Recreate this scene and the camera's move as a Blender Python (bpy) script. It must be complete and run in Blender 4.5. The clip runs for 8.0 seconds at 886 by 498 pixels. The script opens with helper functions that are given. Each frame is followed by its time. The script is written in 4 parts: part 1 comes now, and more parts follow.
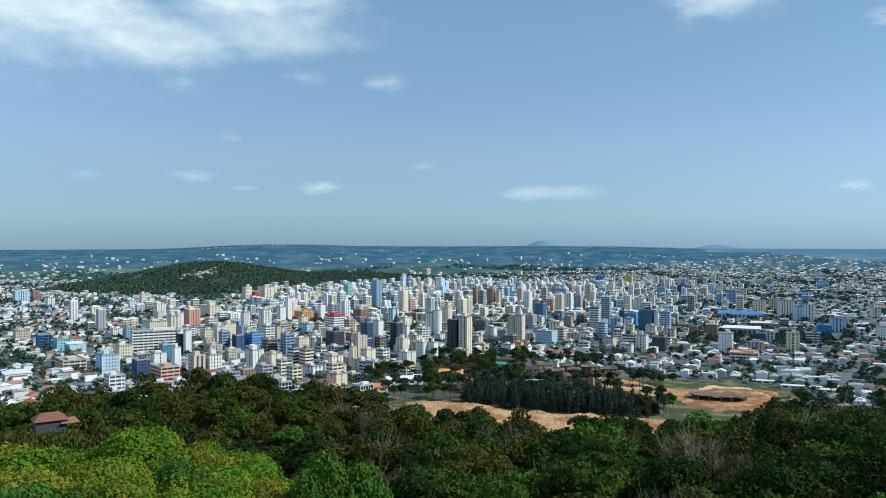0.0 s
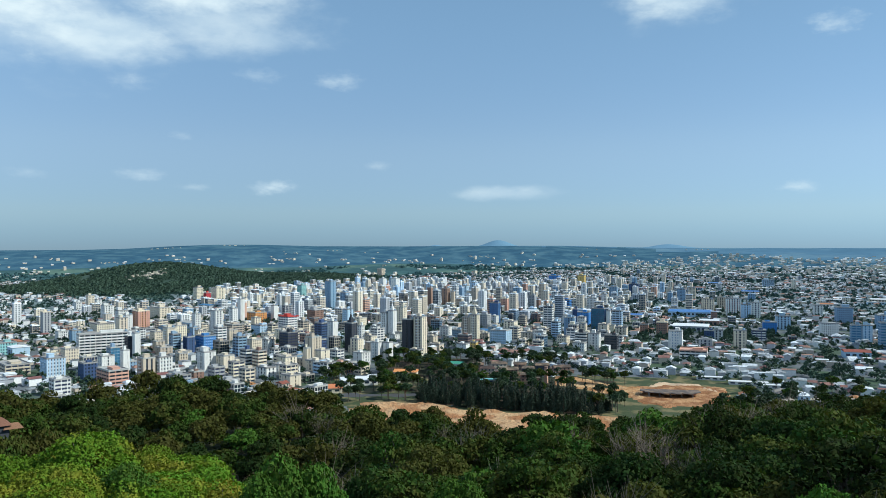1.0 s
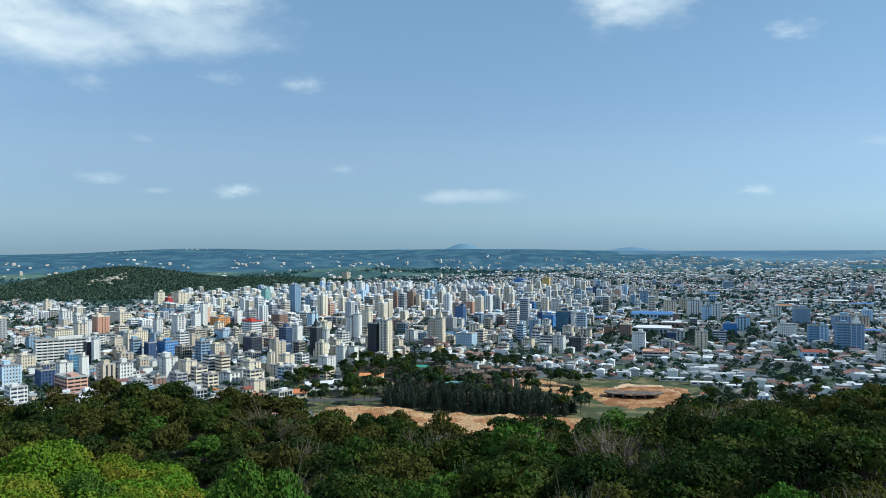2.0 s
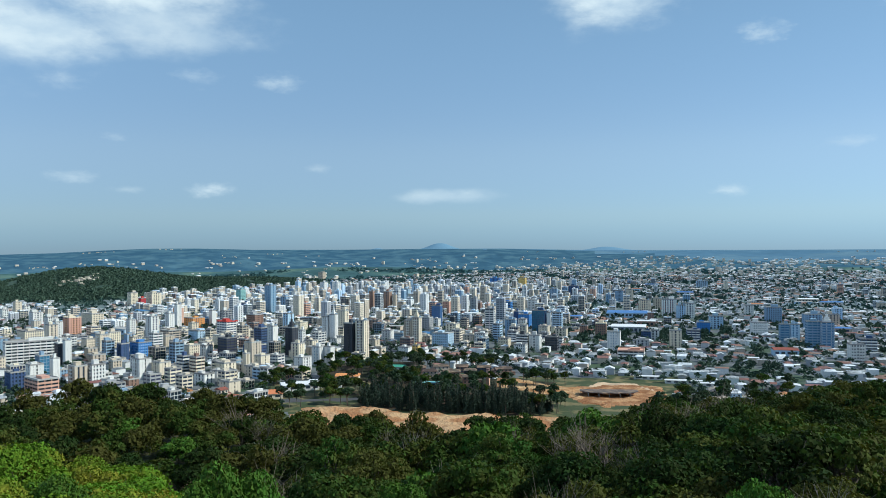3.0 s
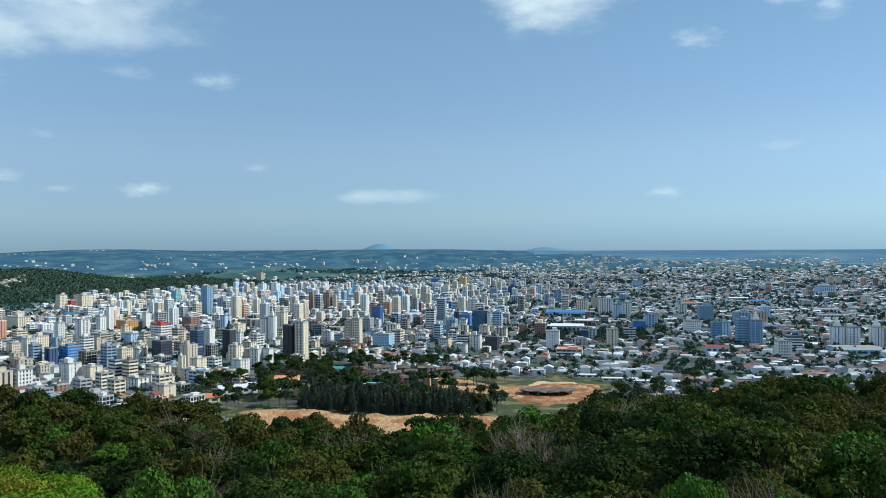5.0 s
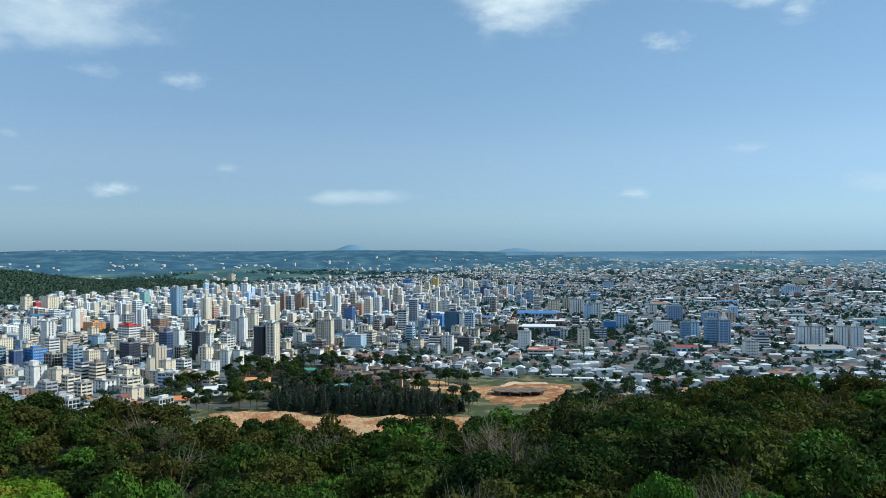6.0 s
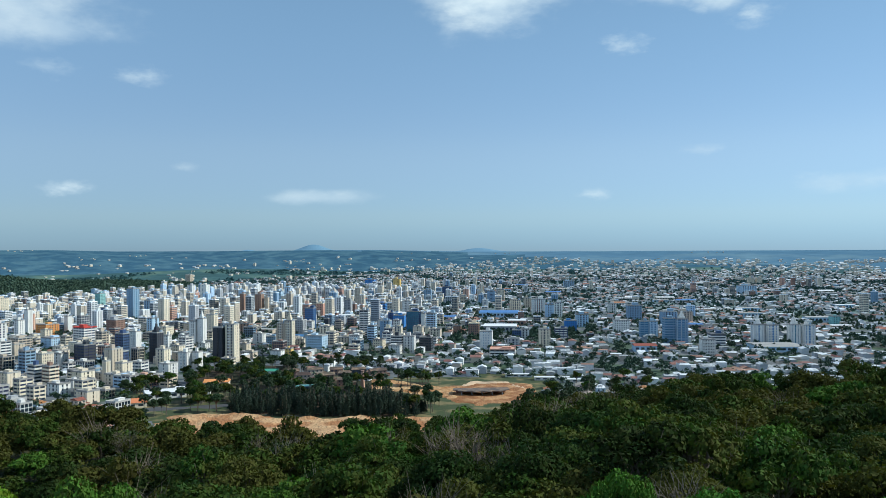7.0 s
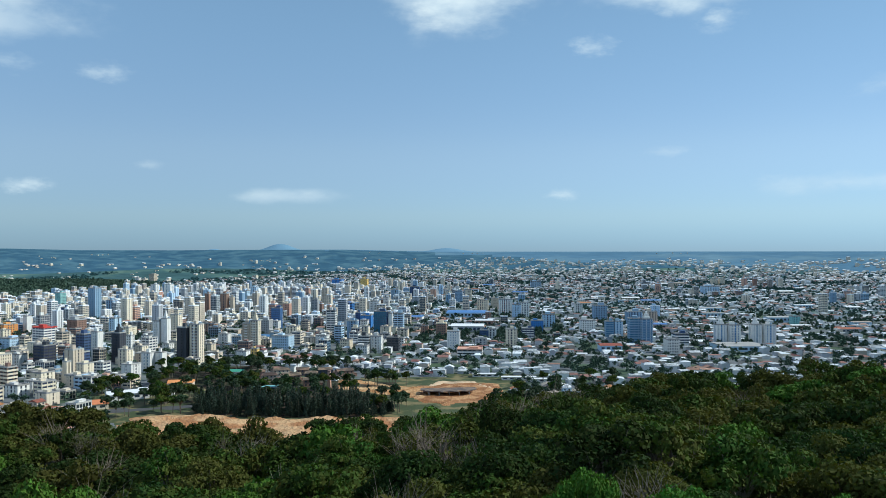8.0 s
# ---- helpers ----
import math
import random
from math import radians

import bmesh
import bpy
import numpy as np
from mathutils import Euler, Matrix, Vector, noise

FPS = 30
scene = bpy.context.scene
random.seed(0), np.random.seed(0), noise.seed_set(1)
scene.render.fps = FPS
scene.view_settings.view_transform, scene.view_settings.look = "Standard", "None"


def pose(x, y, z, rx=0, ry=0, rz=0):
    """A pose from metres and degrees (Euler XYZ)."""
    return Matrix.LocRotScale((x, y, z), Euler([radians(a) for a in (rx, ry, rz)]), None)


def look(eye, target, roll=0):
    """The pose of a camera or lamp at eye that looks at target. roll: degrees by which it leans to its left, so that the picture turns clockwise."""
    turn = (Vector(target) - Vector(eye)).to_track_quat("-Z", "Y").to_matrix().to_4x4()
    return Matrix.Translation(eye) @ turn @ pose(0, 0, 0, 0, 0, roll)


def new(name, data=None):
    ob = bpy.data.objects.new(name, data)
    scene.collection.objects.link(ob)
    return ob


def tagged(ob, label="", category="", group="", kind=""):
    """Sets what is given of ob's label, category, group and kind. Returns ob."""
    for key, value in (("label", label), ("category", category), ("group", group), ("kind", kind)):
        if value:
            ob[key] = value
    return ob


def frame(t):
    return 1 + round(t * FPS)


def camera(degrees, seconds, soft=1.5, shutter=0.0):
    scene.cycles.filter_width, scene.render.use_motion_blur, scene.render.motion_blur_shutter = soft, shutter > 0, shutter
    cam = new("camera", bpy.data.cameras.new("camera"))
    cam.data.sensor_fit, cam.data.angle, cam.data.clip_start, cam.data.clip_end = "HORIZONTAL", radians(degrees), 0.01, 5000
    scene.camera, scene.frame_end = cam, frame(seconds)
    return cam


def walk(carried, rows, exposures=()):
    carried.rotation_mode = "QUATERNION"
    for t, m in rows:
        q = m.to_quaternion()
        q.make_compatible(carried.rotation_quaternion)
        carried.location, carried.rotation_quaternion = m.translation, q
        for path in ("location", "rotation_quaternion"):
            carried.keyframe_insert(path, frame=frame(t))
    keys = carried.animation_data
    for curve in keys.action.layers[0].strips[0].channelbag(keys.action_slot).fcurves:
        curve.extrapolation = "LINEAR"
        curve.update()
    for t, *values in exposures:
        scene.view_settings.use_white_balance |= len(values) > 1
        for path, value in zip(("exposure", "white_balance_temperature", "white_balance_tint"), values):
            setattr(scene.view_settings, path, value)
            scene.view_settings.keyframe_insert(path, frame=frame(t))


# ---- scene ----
# One lens, one standpoint on a hilltop; the camera turns slowly to the right.
cam = camera(59.46, 8.0, soft=0.85)
EYE = 115.0
TURNS = [
    (0.0, 0.0, -0.164, 0.0), (0.5, -1.612, -0.202, 0.01), (1.0, -3.345, -0.172, 0.11), (1.5, -4.741, 0.033, 0.19),
    (3.0, -7.641, 0.039, 0.32), (3.5, -8.44, 0.044, 0.29), (4.0, -9.865, 0.010, 0.35), (4.5, -11.041, 0.014, 0.37),
    (6.0, -14.071, 0.113, 0.34), (6.5, -15.378, 0.089, 0.33), (7.0, -16.882, 0.088, 0.36), (7.5, -18.209, 0.076, 0.23),
    (8.0, -19.264, 0.077, 0.14),
]
walk(cam, [(t, pose(0, 0, EYE, 90 + pitch, roll, yaw)) for t, yaw, pitch, roll in TURNS],
     exposures=[(0.0, -0.05, 5500, -1), (8.0, -0.05, 5500, -1)])

# ---- light: high afternoon sun from the right, blue sky with fair-weather clouds ----
SUN_AZ, SUN_EL = 102.0, 41.0


def heading(az, el=0.0):
    """Unit vector at az degrees clockwise from +Y and el degrees up."""
    a, e = radians(az), radians(el)
    return Vector((math.sin(a) * math.cos(e), math.cos(a) * math.cos(e), math.sin(e)))


sun_data = bpy.data.lights.new("sun", "SUN")
sun_data.energy, sun_data.angle, sun_data.color = 4.9, radians(0.53), (1.0, 0.90, 0.78)
sun = new("sun", sun_data)
sun.matrix_world = look(heading(SUN_AZ, SUN_EL) * 800, (0, 0, 0))

world = bpy.data.worlds.new("sky")
scene.world = world
world.use_nodes = True


class Nodes:
    """Short-hand for wiring node trees."""

    def __init__(self, tree):
        self.tree = tree
        tree.nodes.clear()

    def add(self, kind, **values):
        n = self.tree.nodes.new(kind)
        for k, v in values.items():
            if k == "op":
                n.operation = v
            elif k == "blend":
                n.blend_type = v
        return n

    def put(self, socket, value):
        if isinstance(value, bpy.types.NodeSocket):
            self.tree.links.new(value, socket)
        elif isinstance(value, tuple) and len(value) == 3 and socket.type == "RGBA":
            socket.default_value = (*value, 1)
        else:
            socket.default_value = value

    def math(self, op, a, b=0.0, c=0.0, clamp=False):
        n = self.add("ShaderNodeMath", op=op)
        n.use_clamp = clamp
        self.put(n.inputs[0], a), self.put(n.inputs[1], b), self.put(n.inputs[2], c)
        return n.outputs[0]

    def vec(self, op, a, b=(0, 0, 0)):
        n = self.add("ShaderNodeVectorMath", op=op)
        self.put(n.inputs[0], a), self.put(n.inputs[1], b)
        return n.outputs["Value"] if op in ("DOT_PRODUCT", "LENGTH") else n.outputs[0]

    def mix(self, fac, a, b, blend="MIX"):
        n = self.tree.nodes.new("ShaderNodeMix")
        n.data_type, n.blend_type = "RGBA", blend
        self.put(n.inputs[0], fac), self.put(n.inputs[6], a), self.put(n.inputs[7], b)
        return n.outputs[2]

    def noise(self, vector, scale, detail=4.0, rough=0.55):
        n = self.add("ShaderNodeTexNoise")
        self.put(n.inputs["Vector"], vector)
        self.put(n.inputs["Scale"], scale), self.put(n.inputs["Detail"], detail), self.put(n.inputs["Roughness"], rough)
        return n.outputs[0]

    def ramp(self, value, low, high):
        n = self.add("ShaderNodeMapRange")
        n.interpolation_type = "SMOOTHSTEP"
        self.put(n.inputs[0], value), self.put(n.inputs[1], low), self.put(n.inputs[2], high)
        return n.outputs[0]


def build_sky():
    k = Nodes(world.node_tree)
    sky = k.add("ShaderNodeTexSky")
    sky.sky_type, sky.sun_disc = "NISHITA", False
    sky.sun_elevation, sky.sun_rotation = radians(SUN_EL), radians(-SUN_AZ)  # turns anticlockwise
    sky.altitude, sky.air_density, sky.dust_density, sky.ozone_density = 200, 1.0, 0.25, 4.0
    way = k.vec("NORMALIZE", k.add("ShaderNodeTexCoord").outputs["Generated"])
    # summer haze: the sky pales evenly towards the horizon
    height = k.add("ShaderNodeSeparateXYZ")
    k.put(height.inputs[0], way)
    tint = k.mix(k.ramp(height.outputs[2], 0.0, 0.05), (0.445, 0.58, 0.86), (0.655, 0.68, 0.80))
    tint = k.mix(k.ramp(height.outputs[2], 0.02, 0.14), tint, (1.08, 0.885, 0.825))
    tint = k.mix(k.ramp(height.outputs[2], 0.08, 0.36), tint, (1.58, 1.31, 1.045))
    colour = k.mix(1.0, sky.outputs[0], tint, "MULTIPLY")
    # clouds: soft ellipses round a heading, broken up by noise
    stretch = k.vec("MULTIPLY", way, (1, 1, 2.2))
    wisps = k.noise(stretch, 8.0, 5.0, 0.5)
    ragged = k.noise(stretch, 30.0, 4.0, 0.6)
    frayed = k.noise(stretch, 85.0, 4.0, 0.6)
    small = k.math("ADD", k.math("MULTIPLY", k.math("SUBTRACT", ragged, 0.5), 1.9), k.math("MULTIPLY", k.math("SUBTRACT", frayed, 0.5), 0.7))
    torn = k.math("ADD", k.math("MULTIPLY", k.math("SUBTRACT", wisps, 0.5), 2.2), k.math("MULTIPLY", k.math("SUBTRACT", ragged, 0.5), 0.7))
    total = None
    for az, el, half_w, half_h, dense in CLOUDS:
        mid = heading(az, el)
        side, up = heading(az + 90), heading(az, el + 90)
        u = k.math("DIVIDE", k.vec("DOT_PRODUCT", way, tuple(side)), math.tan(radians(half_w)))
        v = k.math("DIVIDE", k.vec("DOT_PRODUCT", way, tuple(up)), math.tan(radians(half_h)))
        r = k.math("SQRT", k.math("ADD", k.math("MULTIPLY", u, u), k.math("MULTIPLY", v, v)))
        front = k.math("GREATER_THAN", k.vec("DOT_PRODUCT", way, tuple(mid)), 0.5)
        body = k.math("ADD", k.math("SUBTRACT", 1.15 if half_w > 3 else 0.85, r), torn if half_w > 3 else small)
        body = k.math("MULTIPLY", k.math("MULTIPLY", k.ramp(body, -0.1, 1.05 if half_w > 3 else 1.5), k.ramp(r, 2.0, 0.8)), k.math("MULTIPLY", front, dense))
        total = body if total is None else k.math("MAXIMUM", total, body)
    lit = k.mix(k.ramp(k.noise(stretch, 14.0, 5.0), 0.3, 0.7), (5.7, 6.1, 6.4), (7.8, 7.7, 7.3))
    colour = k.mix(total, colour, lit)
    back = k.add("ShaderNodeBackground")
    k.put(back.inputs[0], colour)
    k.put(back.inputs[1], SKY_STRENGTH)
    k.put(k.add("ShaderNodeOutputWorld").inputs[0], back.outputs[0])


SKY_STRENGTH = 0.125
CLOUDS_WEST = [
    (-28.0, 17.0, 9.5, 5.2, 1.0), (-24.0, 14.8, 9.0, 3.6, 0.55), (-13.0, 15.6, 7.0, 2.6, 0.6), (-15.0, 17.4, 6.8, 2.9, 1.0), (-19.5, 14.2, 5.5, 2.2, 0.8), (-30.0, 13.4, 5.0, 1.9, 0.6), (-10.5, 14.6, 3.4, 1.3, 0.55),
    (-24.5, 12.4, 2.6, 1.0, 0.5), (-18.5, 11.2, 2.0, 0.8, 0.4), (-10.0, 12.0, 2.2, 0.8, 0.45), (-4.2, 12.0, 2.6, 0.8, 0.55),
    (-18.2, 5.0, 2.0, 0.6, 0.6), (-9.2, 4.3, 2.2, 0.65, 0.85), (6.6, 3.9, 4.0, 0.6, 0.5), (-15.4, 7.8, 1.2, 0.4, 0.4), (-24.8, 4.9, 1.5, 0.5, 0.35), (-14.5, 4.2, 1.6, 0.4, 0.3),
]
CLOUDS_EAST = [
    (20.3, 17.9, 4.6, 2.2, 1.0), (30.2, 14.4, 2.0, 1.0, 0.8), (36.0, 18.4, 6.4, 2.1, 1.0), (38.8, 15.8, 2.0, 1.2, 0.75), (35.5, 16.4, 1.2, 0.6, 0.6), (27.8, 4.0, 1.8, 0.5, 0.5),
    (47.0, 4.4, 5.0, 0.9, 0.5), (35.5, 6.9, 2.2, 0.5, 0.35), (43.0, 4.6, 2.0, 0.6, 0.35), (-1.5, 5.9, 1.6, 0.45, 0.3), (49.0, 10.5, 2.4, 0.9, 0.4),
]
CLOUDS_BEHIND = [
    (150.0, 25.0, 9.0, 4.0, 0.8), (215.0, 18.0, 10.0, 3.5, 0.8), (275.0, 30.0, 10.0, 4.0, 0.8),
]
CLOUDS = CLOUDS_WEST + CLOUDS_EAST + CLOUDS_BEHIND
build_sky()


# ---- materials ----
def material(name, base, rough=0.8, vary=0.18, scale=0.3, fine=3.0, bump=0.0, per="object", stain=0.0, metal=0.0, spec=0.3, other=None, mixed=(0.45, 0.6), translucent=0.0):
    """A rough procedural surface: base colour (mixed with other by a broad noise), varied at two scales and from piece to piece."""
    m = bpy.data.materials.new(name)
    m.use_nodes = True
    k = Nodes(m.node_tree)
    geo = k.add("ShaderNodeNewGeometry")
    place = geo.outputs["Position"]
    broad, grain = k.noise(place, scale, 5.0), k.noise(place, fine, 3.0)
    colour = k.mix(k.ramp(broad, *mixed), base, other) if other else k.mix(0.0, base, base)
    dice = k.add("ShaderNodeObjectInfo").outputs["Random"]
    if per == "island":
        dice = k.math("ADD", k.math("MULTIPLY", geo.outputs["Random Per Island"], 0.55), k.math("MULTIPLY", dice, 0.45))
    value = k.math("ADD", k.math("MULTIPLY", k.math("SUBTRACT", broad, 0.5), vary * 1.6), k.math("MULTIPLY", k.math("SUBTRACT", grain, 0.5), vary * 1.4))
    value = k.math("ADD", value, k.math("MULTIPLY", k.math("SUBTRACT", dice, 0.5), vary * 1.5))
    hsv = k.add("ShaderNodeHueSaturation")
    k.put(hsv.inputs["Hue"], k.math("ADD", 0.5, k.math("MULTIPLY", k.math("SUBTRACT", dice, 0.5), vary * 0.12)))
    k.put(hsv.inputs["Value"], k.math("ADD", 1.0, value))
    k.put(hsv.inputs["Color"], colour)
    colour = hsv.outputs[0]
    if stain:
        streaks = k.noise(k.vec("MULTIPLY", place, (1, 1, 0.15)), 0.8, 4.0)
        colour = k.mix(k.math("MULTIPLY", k.ramp(streaks, 0.52, 0.75), stain), colour, (0.16, 0.15, 0.13))
    bsdf = k.add("ShaderNodeBsdfPrincipled")
    k.put(bsdf.inputs["Base Color"], colour)
    k.put(bsdf.inputs["Roughness"], rough), k.put(bsdf.inputs["Metallic"], metal), k.put(bsdf.inputs["Specular IOR Level"], spec)
    if bump:
        b = k.add("ShaderNodeBump")
        k.put(b.inputs["Height"], k.math("ADD", grain, broad)), k.put(b.inputs["Strength"], bump), k.put(b.inputs["Distance"], 1.0 / fine)
        k.put(bsdf.inputs["Normal"], b.outputs[0])
    shader = bsdf.outputs[0]
    if translucent:
        thin = k.add("ShaderNodeBsdfTranslucent")
        k.put(thin.inputs[0], k.mix(1.0, colour, (1.0, 1.0, 0.35), "MULTIPLY"))
        both = k.add("ShaderNodeMixShader")
        k.put(both.inputs[0], translucent), k.put(both.inputs[1], shader), k.put(both.inputs[2], thin.outputs[0])
        shader = both.outputs[0]
    k.put(k.add("ShaderNodeOutputMaterial").inputs[0], shader)
    return m


WALLS = {
    "white": (0.76, 0.74, 0.69), "cream": (0.76, 0.66, 0.50), "beige": (0.56, 0.47, 0.36), "grey": (0.42, 0.42, 0.42),
    "bluegrey": (0.27, 0.38, 0.50), "paleblue": (0.48, 0.62, 0.74), "brown": (0.30, 0.19, 0.14), "salmon": (0.62, 0.36, 0.26), "orange": (0.72, 0.34, 0.10),
    "red": (0.50, 0.05, 0.05), "yellow": (0.72, 0.50, 0.17), "teal": (0.32, 0.56, 0.54), "navy": (0.06, 0.10, 0.20), "blue": (0.08, 0.24, 0.55), "dark": (0.06, 0.065, 0.075),
}
PAINT = {n: material(n + "_render", c, 0.75, 0.12, 0.15, 2.0, per="object", stain=0.35 if n not in ("navy", "dark") else 0.1) for n, c in WALLS.items()}
# the same paints shifted slightly to blue, as haze on far walls
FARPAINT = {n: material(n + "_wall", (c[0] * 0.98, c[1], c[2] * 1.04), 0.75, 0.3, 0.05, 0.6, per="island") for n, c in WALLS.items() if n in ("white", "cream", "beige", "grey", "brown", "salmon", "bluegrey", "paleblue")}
GLASS = material("window_glass", (0.035, 0.05, 0.075), 0.15, 0.6, 0.3, 0.8, spec=0.8)
GLASSBLUE = material("blue_window_glass", (0.075, 0.20, 0.34), 0.15, 0.4, 0.3, 0.8, spec=0.8)
SHADOWED = material("window_recess", (0.085, 0.105, 0.135), 0.4, 0.6, 0.3, 0.8)
ROOFGREY = material("concrete_roof", (0.36, 0.35, 0.33), 0.9, 0.35, 0.1, 1.0, stain=0.4)
ROOFWHITE = material("white_sheet_roof", (0.74, 0.74, 0.73), 0.5, 0.15, 0.1, 1.0, stain=0.25)
ROOFBLUE = material("blue_sheet_roof", (0.08, 0.20, 0.42), 0.5, 0.2, 0.1, 1.0, stain=0.2)
ROOFFIBRE = material("fibre_cement_roof", (0.38, 0.325, 0.27), 0.9, 0.45, 0.1, 1.2, per="object", stain=0.3)
ROOFTILE = material("clay_tile_roof", (0.42, 0.17, 0.085), 0.85, 0.4, 0.2, 1.5, bump=0.2, other=(0.26, 0.12, 0.07))
FARTILE = material("far_clay_roof", (0.32, 0.19, 0.135), 0.85, 0.7, 0.05, 0.5, per="island")
FARROOF = material("far_sheet_roof", (0.62, 0.64, 0.65), 0.8, 1.0, 0.05, 0.5, per="island")
EARTH = material("bare_orange_earth", (0.40, 0.20, 0.075), 0.95, 0.2, 0.05, 0.3, bump=0.8, other=(0.56, 0.37, 0.18), mixed=(0.4, 0.6))
# the town's grey ground takes a slight blue for haze
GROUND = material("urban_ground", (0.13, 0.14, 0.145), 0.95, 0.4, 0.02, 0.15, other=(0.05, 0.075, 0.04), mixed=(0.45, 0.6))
WILD = material("forest_floor", (0.035, 0.045, 0.016), 0.95, 0.4, 0.06, 0.8, bump=0.5, other=(0.07, 0.05, 0.025))
# distance haze is put into the colours of these four far grounds
HAZELAND = material("hazed_wooded_land", (0.055, 0.105, 0.105), 0.95, 0.5, 0.006, 0.03, other=(0.10, 0.15, 0.115), mixed=(0.48, 0.66), spec=0.0)
HAZERIDGE = material("hazed_far_ridge", (0.048, 0.108, 0.150), 0.95, 0.4, 0.011, 0.03, other=(0.074, 0.142, 0.172), mixed=(0.42, 0.64), spec=0.0)
HAZEPLAIN = material("hazed_far_plain", (0.095, 0.180, 0.245), 0.95, 0.3, 0.004, 0.015, other=(0.125, 0.205, 0.250), mixed=(0.46, 0.66), spec=0.0)
HAZETOWN = material("hazed_suburb_ground", (0.15, 0.185, 0.18), 0.95, 0.4, 0.02, 0.1, other=(0.06, 0.10, 0.085), mixed=(0.45, 0.6))
HILLWOOD = material("wooded_hill_floor", (0.034, 0.060, 0.040), 0.95, 0.5, 0.02, 0.1, other=(0.050, 0.075, 0.044))
GRASS = material("mown_grass", (0.048, 0.056, 0.022), 0.95, 0.5, 0.06, 0.5, other=(0.13, 0.095, 0.05))
ASPHALT = material("asphalt", (0.075, 0.075, 0.078), 0.9, 0.3, 0.05, 0.6, stain=0.2)
BARK = material("grey_bark", (0.17, 0.14, 0.105), 0.95, 0.4, 0.8, 6.0, bump=0.5)
LEAF = {
    "bright": material("bright_green_leaves", (0.125, 0.215, 0.016), 0.8, 0.45, 0.25, 1.5, per="island", translucent=0.25, other=(0.22, 0.225, 0.025), spec=0.1),
    "fresh": material("fresh_green_leaves", (0.066, 0.138, 0.018), 0.8, 0.5, 0.25, 1.5, per="island", translucent=0.15, spec=0.1),
    "mid": material("green_leaves", (0.044, 0.078, 0.012), 0.8, 0.7, 0.2, 1.2, per="island", translucent=0.2, other=(0.070, 0.080, 0.016), spec=0.1),
    "dark": material("dark_green_leaves", (0.024, 0.046, 0.010), 0.8, 0.7, 0.2, 1.2, per="island", translucent=0.25, spec=0.1, other=(0.036, 0.056, 0.012)),
    "olive": material("olive_leaves", (0.078, 0.080, 0.018), 0.85, 0.5, 0.2, 1.2, per="island", translucent=0.25, other=(0.06, 0.066, 0.014), spec=0.1),
    # needle green lightened a little for haze
    "pine": material("pine_needles", (0.026, 0.046, 0.026), 0.7, 0.5, 0.2, 1.2, per="island"),
    "wood": material("valley_leaves", (0.028, 0.052, 0.018), 0.65, 0.5, 0.2, 1.2, per="island", translucent=0.15),
    # town and far leaves: green paled and blued to carry the haze
    "town": material("street_tree_leaves", (0.048, 0.086, 0.052), 0.7, 0.6, 0.02, 0.3, per="island"),
    "farther": material("hazed_distant_leaves", (0.062, 0.122, 0.125), 0.8, 0.4, 0.01, 0.1, per="island", spec=0.0),
    "hazy": material("hazed_street_leaves", (0.062, 0.108, 0.090), 0.8, 0.5, 0.02, 0.2, per="island", spec=0.0),
    "far": material("hazed_forest_leaves", (0.060, 0.100, 0.064), 0.8, 0.3, 0.01, 0.1, per="island"),
}


# ---- mesh helpers ----
class Geo:
    """Collects vertices and faces with one material index each."""

    def __init__(self):
        self.v, self.f, self.m = [], [], []

    def box(self, x0, x1, y0, y1, z0, z1, m=0, bottom=False, at=None):
        i = len(self.v)
        pts = [(x0, y0, z0), (x1, y0, z0), (x1, y1, z0), (x0, y1, z0), (x0, y0, z1), (x1, y0, z1), (x1, y1, z1), (x0, y1, z1)]
        self.v += [tuple(at @ Vector(p)) for p in pts] if at else pts
        fs = [(i, i + 1, i + 5, i + 4), (i + 1, i + 2, i + 6, i + 5), (i + 2, i + 3, i + 7, i + 6), (i + 3, i, i + 4, i + 7), (i + 4, i + 5, i + 6, i + 7)]
        if bottom:
            fs.append((i + 3, i + 2, i + 1, i))
        self.f += fs
        self.m += [m] * len(fs)

    def ring(self, w, d, thick, z0, z1, m=0, at=None):
        """A band round a w x d block, proud by thick."""
        self.box(-w / 2 - thick, w / 2 + thick, -d / 2 - thick, d / 2 + thick, z0, z1, m, True, at)

    def gable(self, w, d, z0, rise, over=0.5, m=0, at=None, hip=0.0):
        i = len(self.v)
        x, y = w / 2 + over, d / 2 + over
        pts = [(-x, -y, z0), (x, -y, z0), (x, y, z0), (-x, y, z0), (-x + hip, 0, z0 + rise), (x - hip, 0, z0 + rise)]
        self.v += [tuple(at @ Vector(p)) for p in pts] if at else pts
        self.f += [(i, i + 1, i + 5, i + 4), (i + 2, i + 3, i + 4, i + 5), (i + 1, i + 2, i + 5), (i + 3, i, i + 4), (i + 3, i + 2, i + 1, i)]
        self.m += [m] * 5

    def mesh(self, name, mats):
        me = bpy.data.meshes.new(name)
        me.from_pydata(self.v, [], self.f)
        for m in mats:
            me.materials.append(m)
        me.polygons.foreach_set("material_index", self.m)
        me.update()
        return me


def part(name, geo, mats, parent=None, label="", m=None):
    """Links collected geometry (or a finished mesh) as one object under a thing."""
    data = geo.mesh(name, mats if isinstance(mats, (list, tuple)) else [mats]) if isinstance(geo, Geo) else geo
    ob = new(name, data)
    ob.parent = parent
    if m is not None:
        ob.matrix_basis = m
    return tagged(ob, label=label)


